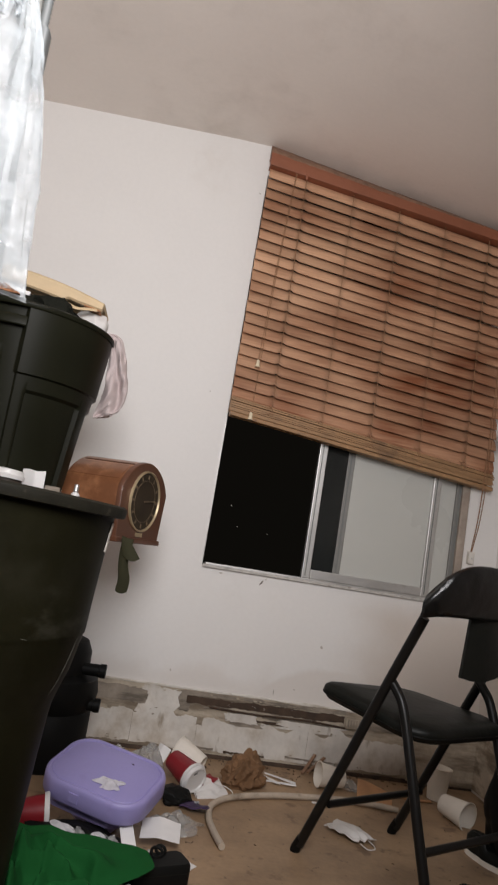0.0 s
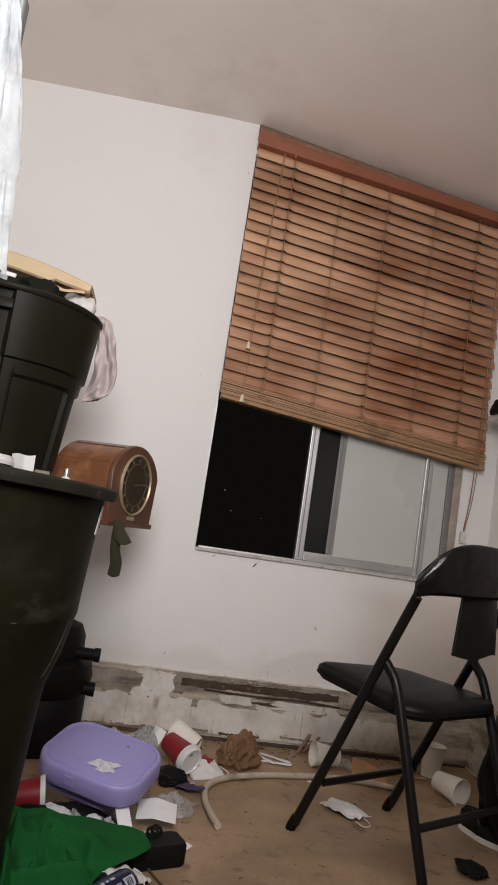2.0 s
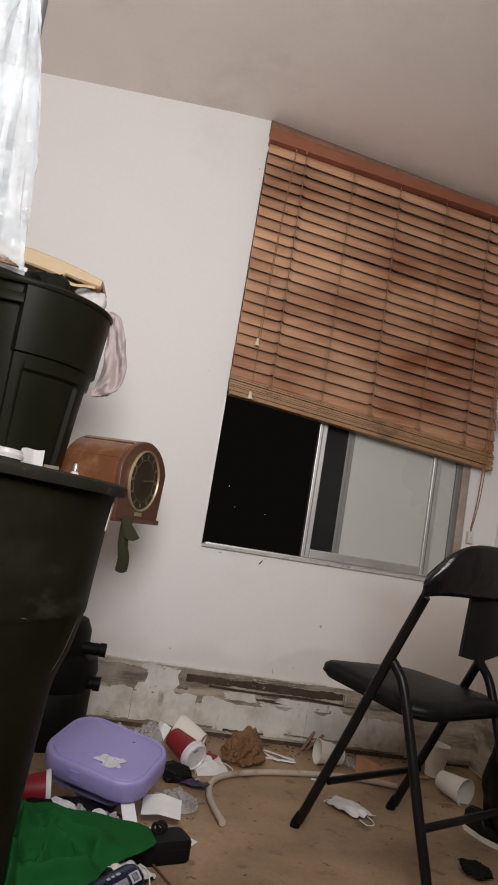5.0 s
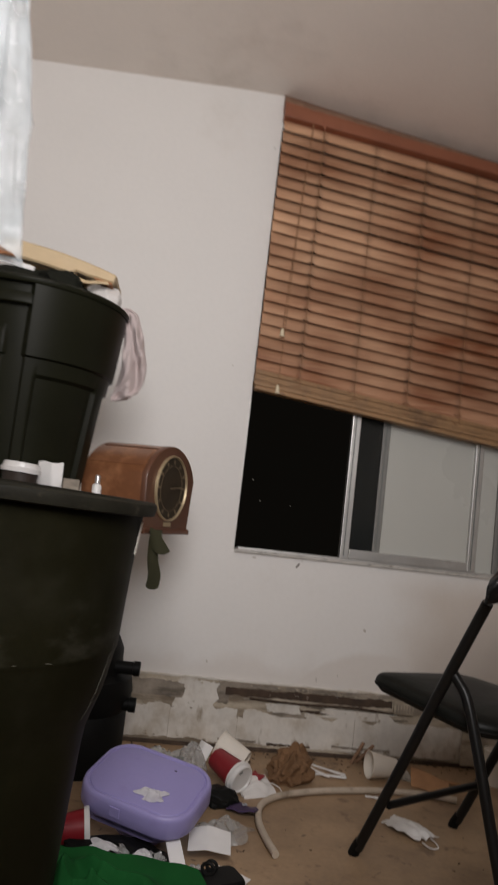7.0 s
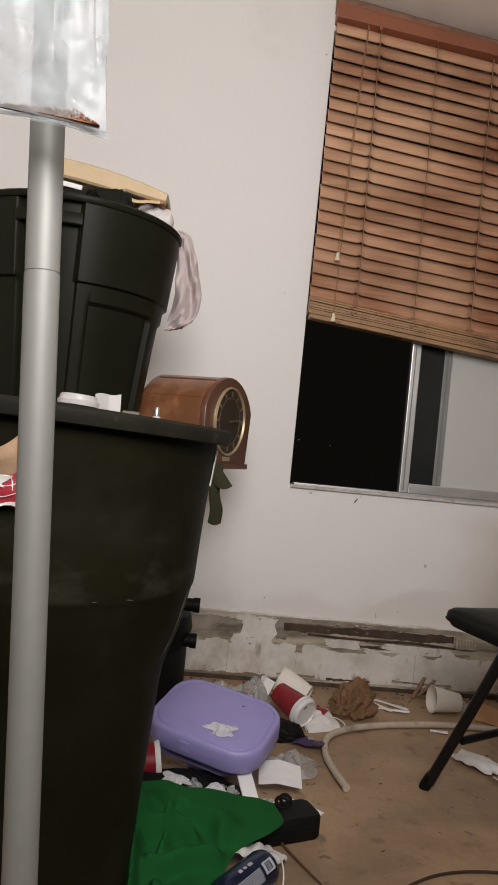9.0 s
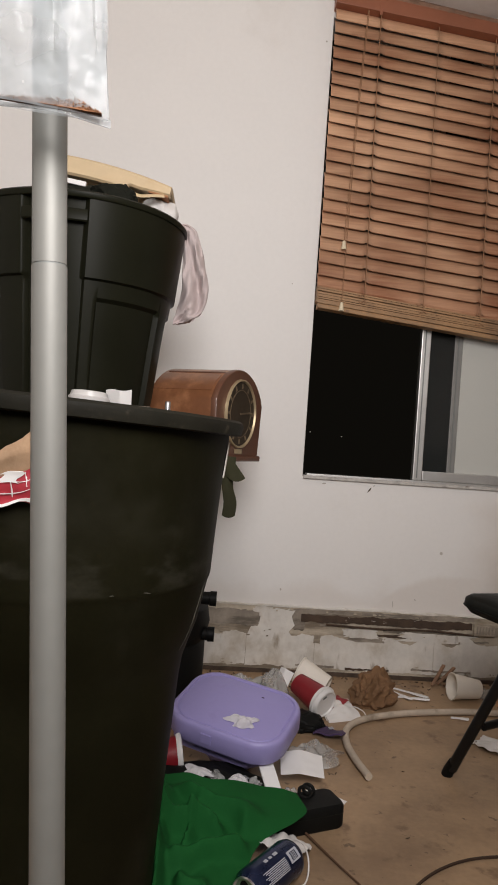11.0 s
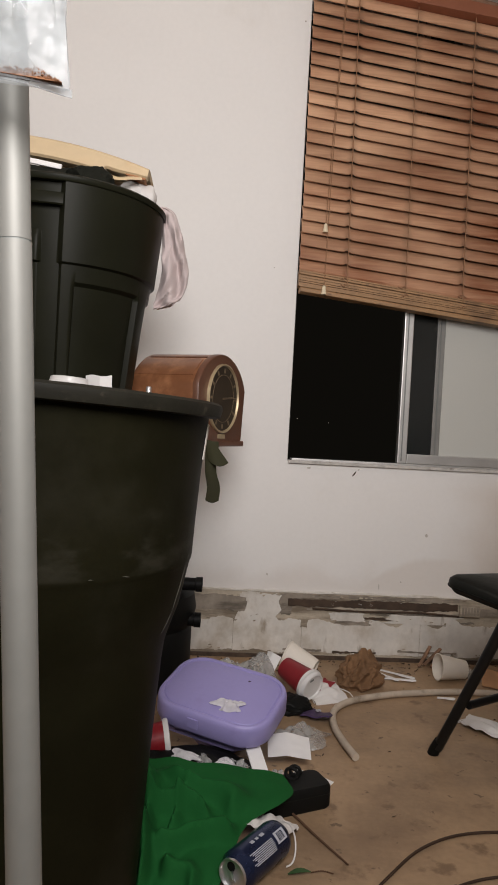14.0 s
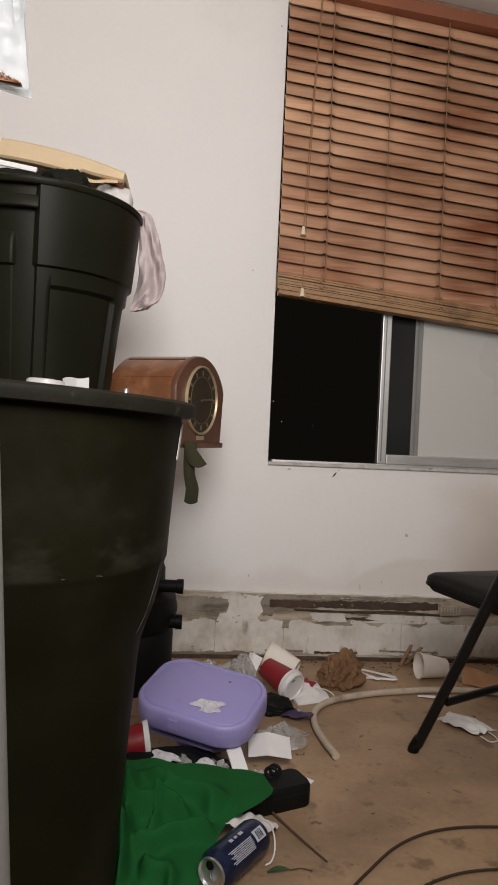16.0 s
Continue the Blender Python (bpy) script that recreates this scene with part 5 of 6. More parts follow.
def pole():
    t = thing("metal_pole", pose(0, 0, 0), "thin satin aluminium pole leaning beside the bins", "pole")
    x, y = pole_at(0)
    part("tube", tube([(*pole_at(0.01), 0.01), (*pole_at(0.964), 0.964)], 0.0149, 28), M_POLE, t)
    part("upper_tube", tube([(*pole_at(0.9655), 0.9655), (*pole_at(1.52), 1.52)], 0.0145, 28), M_POLE, t)
    part("joint_ring", tube([(*pole_at(0.9625), 0.9625), (*pole_at(0.967), 0.967)], 0.0141, 28), M_GREY, t)
    cx = pole_at(1.43)[0]
    part("clamp", loft([[(cx + 0.0225 + px, 1.643 + py, z) for px, py in rounded(0.014, 0.026, 0.005, 4)] for z in (1.366, 1.370, 1.434, 1.440)]), M_CLAMP, t, "grey plastic clamp", bevel=0.0)
    part("threaded_rod", lathe([(0.0055 + 0.0012 * (k % 2), 1.41 + 0.0035 * k) for k in range(63)], 14), M_CLAMP, t, "threaded steel rod").location = (cx + 0.0185, 1.643, 0)
    part("black_knob", tube([(cx - 0.002, 1.62, 1.487), (cx - 0.002, 1.655, 1.489)], 0.011, 14), M_BLACK, t)
    part("rubber_foot", tube([(*pole_at(0), 0.0), (*pole_at(0.03), 0.03)], 0.019, 20), M_BLACK, t)


pole()


def bag():
    t = thing("plastic_bag", pose(0, 0, 0), "clear crinkled plastic bag with brown crumbs tied to a pole", "plastic bag")
    n, rows = 64, 70
    rings = []
    for j in range(rows + 1):
        v = j / rows
        z = 1.077 + 0.374 * v
        half = 0.108 * (1 - 0.80 * max(0, (v - 0.30) / 0.70) ** 0.9) * (1 + 0.02 * math.sin(v * 20))
        deep = 0.003 + 0.034 * math.sin(math.pi * min(1, v * 1.1 + 0.02)) ** 0.7
        right = -0.415 - 0.008 * v - 0.050 * v * v
        cx = right - half
        ring = []
        for k in range(n):
            a = 2 * math.pi * k / n
            q = Vector((math.cos(a) * 2.2, math.sin(a) * 2.2, z * 9))
            cr = 0.010 * (abs(noise.noise(Vector((q.x, q.y, q.z * 0.35)) * 1.3)) + 0.5 * abs(noise.noise(Vector((q.x, q.y, q.z * 0.5)) * 2.6)) + 0.12 * abs(noise.noise(q * 6))) * min(1, v * 6 + 0.12)
            x = cx + half * math.copysign(abs(math.cos(a)) ** 0.8, math.cos(a)) - cr * math.cos(a)
            y = 1.590 + deep * math.sin(a) - 1.6 * cr * math.sin(a)
            ring.append((x, y, z - 0.085 * (x + 0.52) * (1 - v) ** 2))
        rings.append(ring)
    part("film", loft(rings, close=False), M_BAG, t)
    part("seam", sheet(lambda u, v: (-0.622 + 0.207 * u, 1.590 + 0.004 * math.sin(u * 14), 1.079 - 0.085 * (-0.622 + 0.207 * u + 0.52) - 0.003 * v - 0.003 * u ** 6 * v), 30, 2, 0.0012), M_BAG, t, "heat-sealed seam")
    rnd = random.Random(23)
    bm = bmesh.new()
    for k in range(900):
        u = rnd.random() ** 0.8
        x = -0.500 + 0.079 * u
        pile = 0.0075 * max(0.08, min(u / 0.75, (1 - u) / 0.22)) * rnd.random() ** 1.2
        r = rnd.uniform(0.0003, 0.0007)
        bmesh.ops.create_icosphere(bm, subdivisions=1, radius=r, matrix=Matrix.LocRotScale((x, 1.586 + rnd.uniform(-0.003, 0.003), 1.0795 - 0.085 * (x + 0.52) + pile), Euler((rnd.random() * 3, rnd.random() * 3, 0)), (1.6, 0.8, 0.9)))
    for k in range(40):
        ends = []
        for u in (k / 40, (k + 1) / 40):
            x = -0.500 + 0.079 * u
            low = 1.0788 - 0.085 * (x + 0.52)
            top = low + 0.0006 + 0.0048 * max(0.0, min(u / 0.78, (1 - u) / 0.2)) * (0.85 + 0.3 * noise.noise(Vector((u * 14, 0, 0))))
            ends.append([bm.verts.new((x, y, z)) for y, z in ((1.583, low), (1.585, top), (1.590, low))])
        for i in range(3):
            bm.faces.new((ends[0][i], ends[1][i], ends[1][(i + 1) % 3], ends[0][(i + 1) % 3]))
    tagged(part("crumb_residue", bm, M_CRUMB, t, "brown crumbs settled along the seam", smooth=False), kind="stuff")
    part("tied_neck", tube(smooth_line([(-0.501, 1.598, 1.435), (-0.499, 1.608, 1.452), (-0.504, 1.622, 1.462), (-0.513, 1.628, 1.474)]), lambda s: 0.016 - 0.006 * math.sin(math.pi * s), 14), M_BAG, t)
    for seed, (x, z, w, h) in enumerate(((-0.512, 1.420, 0.042, 0.034), (-0.496, 1.428, 0.030, 0.040))):
        way = -1 if seed == 0 else 0.2
        part("loose_end", sheet(lambda u, v: (x + way * w * u + 0.004 * math.sin(7 * v), 1.586 - 0.010 * u + 0.009 * math.sin(6 * v + 4 * u + seed), z + h * (v - 0.5) * (0.35 + 0.8 * u) + 0.004 * math.sin(11 * u + 5 * v)), 16, 12, 0.0006), M_BAG, t, "ruffled loose end of the film")


bag()


# ---- folding chair ----
def chair():
    w, f = Vector((0.863, 0.504, 0)), Vector((-0.504, 0.863, 0))
    m = Matrix.Translation((0.5205, 2.916, 0)) @ Matrix(((w.x, f.x, 0), (w.y, f.y, 0), (0, 0, 1))).to_4x4()
    t = thing("folding_chair", m, "black steel folding chair with a padded vinyl seat", "chair")
    for s in (-1, 1):
        x = 0.2085 * s
        leg = part("front_leg", tube(smooth_line([(x, -0.004, 0.022), (x, -0.132, 0.290), (x, -0.205, 0.45), (x, -0.320, 0.690), (x, -0.328, 0.706)], 5), 0.0135, 14), M_TUBE, t)
        part("foot_cap", tube([(x, 0.010, 0.0), (x, 0.006, 0.012), (x, -0.010, 0.040)], 0.0145, 14), M_BLACK, leg, "black rubber foot cap")
        rear = part("rear_leg", tube(smooth_line([(x * 0.97, -0.240, 0.535), (x * 0.955, -0.262, 0.515), (x * 0.95, -0.292, 0.475), (x * 0.95, -0.333, 0.360), (x * 0.95, -0.383, 0.205), (x * 0.95, -0.446, 0.022)], 5), 0.0130, 14), M_TUBE, t)
        part("foot_cap", tube([(x * 0.95, -0.453, 0.0), (x * 0.95, -0.450, 0.012), (x * 0.95, -0.437, 0.040)], 0.0142, 14), M_BLACK, rear, "black rubber foot cap")
    part("crossbar", tube([(-0.20, -0.085, 0.160), (0.20, -0.085, 0.160)], 0.0105, 12), M_TUBE, t)
    part("crossbar", tube([(-0.19, -0.397, 0.165), (0.19, -0.397, 0.165)], 0.0105, 12), M_TUBE, t)
    def outline():
        pts = []
        for cx, cy, r, a0 in ((0.160, 0.152, 0.042, 0), (-0.162, 0.154, 0.040, 90), (-0.107, -0.100, 0.095, 180), (0.107, -0.100, 0.095, 270)):
            for k in range(9):
                a = radians(a0 + 90 * k / 8)
                pts.append((cx + r * math.cos(a), cy + r * math.sin(a)))
        return pts
    def seat_ring(y, s, z):
        return [(px * s * 1.03 + 0.024, -0.160 + py * s, z + 0.017 + 0.032 * (py * s) / 0.36 - 0.008 * (px / 0.2) ** 2 - 0.024 * s * max(0.0, 0.5 + px / 0.4) * max(0.0, py / 0.19)) for px, py in outline()]
    rings = [seat_ring(0, s, z) for s, z in ((0.88, 0.396), (0.95, 0.398), (0.965, 0.402), (0.97, 0.406), (0.99, 0.409), (0.998, 0.414), (1.0, 0.422), (0.99, 0.430), (0.95, 0.437), (0.80, 0.442), (0.5, 0.443))]
    seat = part("seat", loft(rings), M_VINYL, t, "padded black vinyl seat")
    part("seat_seam", tube([(*p[:2], p[2]) for p in seat_ring(0, 1.001, 0.413)] + [seat_ring(0, 1.001, 0.413)[0]], 0.0022, 6, caps=False), M_BLACK, seat)
    rings = []
    for k in range(41):
        u = k / 40
        x = -0.272 + 0.505 * u
        side = abs(2 * u - 1)
        lo, hi = 0.726 - 0.012 * side ** 5, 0.872 - 0.014 * u - 0.120 * side ** 4.5
        y = -0.408 + 0.040 * side ** 2
        deep = 0.016 * (1 - side ** 12) + 0.004
        ring = []
        for i in range(24):
            a = 2 * math.pi * i / 24
            c, q = math.cos(a), math.sin(a)
            z = (lo + hi) / 2 + (hi - lo) / 2 * math.copysign(abs(q) ** 0.6, q)
            ring.append((x, y - 0.03 * (z - lo) / 0.14 + deep * math.copysign(abs(c) ** 0.8, c) + 0.003 * noise.noise(Vector((u * 9, a, 3))) + 0.014 * abs(noise.noise(Vector((u * 16, a * 1.6, 7)))) * side ** 2, z))
        rings.append(ring)
    part("backrest", loft(rings), M_PATENT, t, "curved shiny black vinyl backrest")
    def flap(u, v):
        half = 0.076 + 0.018 * v
        return -0.010 + (2 * u - 1) * half, -0.402 + 0.02 * (2 * u - 1) ** 2, 0.735 - 0.160 * v - 0.006 * math.sin(u * 6)
    part("back_panel", sheet(flap, 16, 12, 0.012), M_VINYL, t, "hanging vinyl back panel")


chair()


# ---- rubbish on the floor ----
def lid_box():
    t = thing("storage_box", pose(-0.220, 2.785, 0), "lilac plastic storage box with a rounded lid on the littered floor", "box")
    spin = pose(0, 0, 0, 0, 0, -25)
    tilt = Matrix.Translation((0, 0.010, 0.143)) @ pose(0, 0, 0, 14.5, 0, 0) @ spin
    def ring(grow, r, z, dx=0.0, dy=0.0):
        return [tilt @ Vector((px + dx, py + dy, z)) for px, py in rounded(0.304 + grow, 0.238 + grow, r, 9)]
    foot = [spin @ Vector((px - 0.02, py + 0.045, 0.0)) for px, py in rounded(0.10, 0.06, 0.02, 9)]
    part("box_body", loft([foot, ring(-0.120, 0.040, -0.082, -0.026, 0.010), ring(-0.070, 0.050, -0.078, -0.022, 0.004), ring(-0.050, 0.056, -0.070, -0.020, 0.002), ring(-0.042, 0.060, -0.044, -0.016, 0.004), ring(-0.060, 0.050, -0.015)]), M_PURPLE, t)
    rows = ((-0.018, 0.068, -0.036), (-0.006, 0.074, -0.034), (0.0, 0.076, -0.028), (-0.002, 0.075, 0.008), (-0.006, 0.073, 0.016), (-0.013, 0.070, 0.0205), (-0.021, 0.067, 0.0215), (-0.028, 0.064, 0.0200), (-0.031, 0.062, 0.0168), (-0.036, 0.060, 0.0162), (-0.040, 0.058, 0.0190), (-0.060, 0.050, 0.0215), (-0.14, 0.030, 0.0235))
    lid = part("lid", loft([ring(*q) for q in rows]), M_PURPLE, t, "lilac plastic lid with a grooved edge")
    clip = box((-0.040, -0.012, -0.1205, -0.116, -0.020, 0.006))
    clip.transform(tilt)
    part("latch", clip, M_PURPLE, lid, smooth=False, bevel=0.0015)
    spot = lathe([(0.0, 0.0252), (0.0045, 0.0250), (0.005, 0.0215)], 12)
    spot.transform(tilt @ Matrix.Translation((0.047, 0.058, -0.002)))
    part("dark_spot", spot, M_VIOLET, lid)


lid_box()
def film_scrap(name, m, w, d, h, seed, material):
    """A limp piece of thin film: soft folds, a few sharp creases and a ragged edge."""
    def f(u, v):
        q = Vector((u * 2.2 + seed, v * 2.2 * d / w + 0.4 * seed, seed * 0.7))
        e = 0.5 * (0.88 + 0.30 * noise.noise(Vector((u * 2.5, v * 2.5, seed + 9))))
        r = max(abs(2 * u - 1), abs(2 * v - 1))
        z = h * (1 - 0.75 * r * r) * (0.55 + 0.7 * noise.noise(q * 1.4) + 0.5 * abs(noise.noise(q * 2.6 + Vector((3, 1, 0)))))
        a = 2 * math.pi * math.atan2(v - 0.5, u - 0.5) / 6.283
        lobe = 1 + 0.16 * math.sin(3 * a + seed) + 0.10 * math.sin(5 * a + 2 * seed)
        k = (1 - 0.22 * r * (1 - abs(abs(2 * u - 1) - abs(2 * v - 1)))) * lobe
        return (u - 0.5) * w * 2 * e * k, (v - 0.5) * d * 2 * e * k, max(0.0012, z)
    ob = part(name, sheet(f, 34, 26, 0.0005), material)
    ob.matrix_world = m
    return ob


tis = film_scrap("tissue", pose(-0.205, 2.722, 0.1475, 14, 0, -6), 0.085, 0.052, 0.022, 6, M_TISSUE)
tagged(tis, "crumpled translucent white tissue on the lilac lid", "tissue")


def green_cloth():
    def f(u, v):
        # u from the bin to the free tip, v from the rear edge to the front
        k = min(1.0, max(0.0, (v - 0.16) / 0.30))
        reach = 0.325 - 0.070 * k * k * (3 - 2 * k) - 0.150 * max(0.0, v - 0.3) - 0.014 * max(0.0, 1 - v / 0.14)
        x = -0.405 + reach * u + 0.004 * math.sin(9 * v) * u
        y = 2.560 - 0.02 * u - 0.33 * v + 0.02 * u * v
        hump = 0.078 * (1 - v) ** 0.8 * (1 - 0.16 * u) + 0.022
        z = hump + 0.014 * noise.noise(Vector((u * 2.2, v * 2.2, 4))) * min(1, v * 4) + 0.007 * noise.noise(Vector((u * 6, v * 6, 9))) - 0.02 * v * u
        for ua, va, ub, vb, h, wide in ((0.22, 0.20, 0.84, 0.40, 0.026, 0.045), (0.10, 0.52, 0.64, 0.46, 0.036, 0.040), (0.09, 0.22, 0.17, 0.80, 0.030, 0.045), (0.28, 0.74, 0.92, 0.58, 0.028, 0.050), (0.02, 0.55, 0.22, 0.95, 0.034, 0.045), (0.40, 0.84, 0.80, 0.96, 0.022, 0.05), (0.34, 0.30, 0.40, 0.60, 0.016, 0.035)):
            du, dv = ub - ua, vb - va
            ln = math.hypot(du, dv)
            along = ((u - ua) * du + (v - va) * dv) / ln ** 2
            off = ((u - ua) * dv - (v - va) * du) / ln + 0.02 * math.sin(along * 7)
            grade = math.exp(-(max(0, abs(along - 0.5) - 0.4) / 0.15) ** 2)
            z += 1.35 * h * grade * math.exp(-(off / (wide * 1.5 if off > 0 else wide * 0.6)) ** 2)
        z -= 0.012 * u ** 4 * (1 - v)
        return x, y, max(0.004, z)
    ob = part("green_cloth", sheet(f, 90, 90, 0.002), M_GREEN)
    tagged(ob, "crumpled dark green cloth draped over rubbish", "cloth")


green_cloth()
under = part("rubbish_sack", crumple(0.24, 0.18, 0.045, 11, 4, 0.5, 10), M_BLACK)
under.matrix_world = pose(-0.28, 2.49, 0)
tagged(under, "dark rubbish sack under the green cloth", "rubbish bag")


def black_case():
    t = thing("black_case", pose(-0.066, 2.556, 0, 0, 0, 22), "small black hard case with a carrying ring", "case")
    part("shell", loft([[(px, py, z) for px, py in rounded(w, d, 0.016, 5)] for w, d, z in ((0.150, 0.072, 0.0), (0.156, 0.078, 0.006), (0.156, 0.078, 0.046), (0.149, 0.071, 0.053))]), M_BLACK, t)
    part("lid_line", loft([[(px, py, z) for px, py in rounded(0.1568, 0.0788, 0.016, 5)] for z in (0.032, 0.034)]), M_VINYL, t)
    for dx, dy, r in ((0.006, 0.020, 0.014), (0.020, 0.030, 0.012)):
        pts = [(dx + r * math.cos(a), dy + 0.8 * r * math.sin(a), 0.060 + 0.5 * r * math.sin(a)) for a in (2 * math.pi * k / 24 for k in range(25))]
        part("ring", tube(pts, 0.004, 8, caps=False), M_BLACK, t, "black carrying ring")


black_case()


def can():
    a, b = Vector((-0.212, 2.258, 0.036)), Vector((-0.118, 2.378, 0.036))
    way = (b - a).normalized()
    m = Matrix.Translation(a) @ way.to_track_quat("Z", "Y").to_matrix().to_4x4()
    t = thing("drink_can", m @ Matrix.Diagonal((1.06, 1.06, 1.26, 1)), "dark blue aluminium drink can lying on its side", "can")
    part("can_wall", lathe([(0.026, 0.0), (0.0265, 0.003), (0.033, 0.014), (0.0332, 0.02), (0.0332, 0.108), (0.031, 0.116), (0.024, 0.121), (0.0, 0.117)], 40), M_CANBLUE, t)
    top = part("can_end", lathe([(0.0265, 0.003), (0.0262, -0.001), (0.0250, -0.001), (0.0235, 0.004), (0.0, 0.005)], 40), M_CANEND, t, "bare aluminium end")
    part("mouth", lathe([(0.0, 0.0038), (0.008, 0.0038), (0.008, 0.006)], 16), M_BLACK, top).location = (0.006, 0.010, 0)
    part("pull_tab", tube(smooth_line([(-0.004, -0.012, 0.002), (0.0, -0.004, 0.0015), (0.001, 0.004, 0.002)]), 0.005, 8, flat=0.25), M_CANEND, top)
    seen = m.to_3x3().transposed() @ Vector((0.05, -0.55, 0.83))
    mid = math.atan2(seen.y, seen.x)
    marks = [(0.00, 0.60, 0.083, 0.088), (0.00, 0.60, 0.102, 0.107), (0.00, 0.09, 0.088, 0.102), (0.51, 0.60, 0.088, 0.102)]
    marks += [(0.13 + 0.055 * k, 0.155 + 0.055 * k, 0.090, 0.100) for k in range(7)]
    marks += [(0.12 + 0.085 * k, 0.165 + 0.085 * k, 0.020 + 0.004 * (k % 3), 0.076) for k in range(8)]
    marks += [(-0.42, -0.24, 0.040, 0.047), (-0.40, -0.26, 0.052, 0.058), (-0.42, -0.24, 0.063, 0.072)]
    for a0, a1, z0, z1 in marks:
        part("label_print", sheet(lambda u, v: (0.0336 * math.cos(mid + a0 + (a1 - a0) * u), 0.0336 * math.sin(mid + a0 + (a1 - a0) * u), z0 + (z1 - z0) * v), 8, 4, 0.0006), M_LABEL, t)


can()


def face_mask(m, label, seed, loops=True):
    t = thing("face_mask", m, label, "face mask", "used face masks")
    def f(u, v):
        z = 0.012 + 0.014 * math.sin(math.pi * u) * math.sin(math.pi * v) + 0.009 * noise.noise(Vector((u * 4 + seed, v * 4, 0))) + 0.0012 * math.sin(v * 26)
        return (u - 0.5) * 0.125 * (1 - 0.12 * math.sin(seed + v * 3)), (v - 0.5) * (0.070 + 0.02 * math.sin(u * 3)), max(0.002, z)
    part("mask_sheet", sheet(f, 24, 20, 0.0015), M_MASK, t)
    if loops:
        for s, k in ((-1, 0.2), (1, 1)):
            part("ear_loop", tube(smooth_line([(s * 0.058, -0.028, 0.006), (s * (0.058 + 0.028 * k), -0.034, 0.005), (s * (0.058 + 0.036 * k), -0.012, 0.006), (s * (0.058 + 0.018 * k), 0.008, 0.006), (s * 0.056, 0.014, 0.008)]), 0.0016, 6), M_MASK, t)
    return t


face_mask(pose(0.538, 2.968, 0, 0, 0, -56) @ Matrix.Diagonal((1.15, 0.95, 1.1, 1)), "dirty white disposable face mask on the floor", 1)
face_mask(pose(0.118, 3.178, 0.006, 30, 0, 25) @ Matrix.Diagonal((0.9, 1, 1, 1)), "creased white disposable face mask beside a red cup", 5)
face_mask(pose(-0.125, 2.435, 0.012, 0, 22, 60), "white disposable face mask half under a drink can", 9)

paper_cup(lay((0.628, 3.376, 0.036), (0.512, 3.366, 0.047)), M_CUP, "empty cream paper cup lying on its side", "paper cups", height=0.097, rt=0.043, rb=0.031)
paper_cup(pose(1.000, 3.400, 0, 0, 3, 0), M_CUP, "empty cream paper cup standing upright", "paper cups", height=0.115, rt=0.044, rb=0.033)
paper_cup(lay((0.950, 3.225, 0.045), (0.998, 3.132, 0.040)), M_CUP, "crushed cream paper cup lying on the floor", "paper cups", height=0.105, rt=0.045, rb=0.032)
paper_cup(lay((-0.010, 3.215, 0.080), (0.070, 3.118, 0.050), 20), M_RED, "red paper cup with a white lid tipped on rubbish", lid=M_LIDWHITE, height=0.105, rt=0.044, rb=0.032)
paper_cup(lay((0.098, 3.300, 0.045), (0.010, 3.345, 0.078)), M_CUP, "white paper cup tipped over against the skirting", height=0.105, rt=0.046, rb=0.034)
paper_cup(lay((-0.442, 2.700, 0.060), (-0.356, 2.712, 0.072), 40), M_RED, "red paper cup wedged beside the bin", height=0.094, rt=0.041, rb=0.030)


def hose():
    pts = [(0.120, 2.766, 0.011), (0.105, 2.86, 0.011), (0.100, 2.96, 0.011), (0.122, 3.06, 0.011), (0.190, 3.135, 0.011), (0.315, 3.190, 0.011), (0.45, 3.220, 0.011), (0.575, 3.235, 0.011), (0.70, 3.225, 0.011), (0.78, 3.20, 0.011)]
    ob = part("hose", tube(smooth_line(pts, 8), 0.0098, 16), M_HOSE)
    tagged(ob, "stiff grey rubber hose curving over the floor", "hose")


hose()


def cables():
    rows = (("cable", [(0.02, 2.235, 0.005), (0.08, 2.305, 0.005), (0.17, 2.395, 0.005), (0.275, 2.448, 0.005), (0.41, 2.458, 0.005), (0.62, 2.43, 0.005), (0.9, 2.36, 0.005), (1.16, 2.30, 0.005)], 0.0029, "thin black cable looping over the floor"),
            ("cable", [(0.10, 2.20, 0.005), (0.20, 2.28, 0.005), (0.34, 2.315, 0.005), (0.60, 2.29, 0.005), (1.0, 2.15, 0.005)], 0.0027, "thin black cable trailing over the floor"))
    for name, pts, r, label in rows:
        tagged(part(name, tube(smooth_line(pts), r, 8), M_CABLE), label, "cable", "floor cables")
    tagged(part("twig", tube(smooth_line([(-0.072, 2.515, 0.006), (-0.03, 2.43, 0.004), (0.014, 2.344, 0.004)]), lambda s: 0.0028 - 0.001 * s, 7), M_TWIG), "thin brown twig on the floor", "twig")


cables()


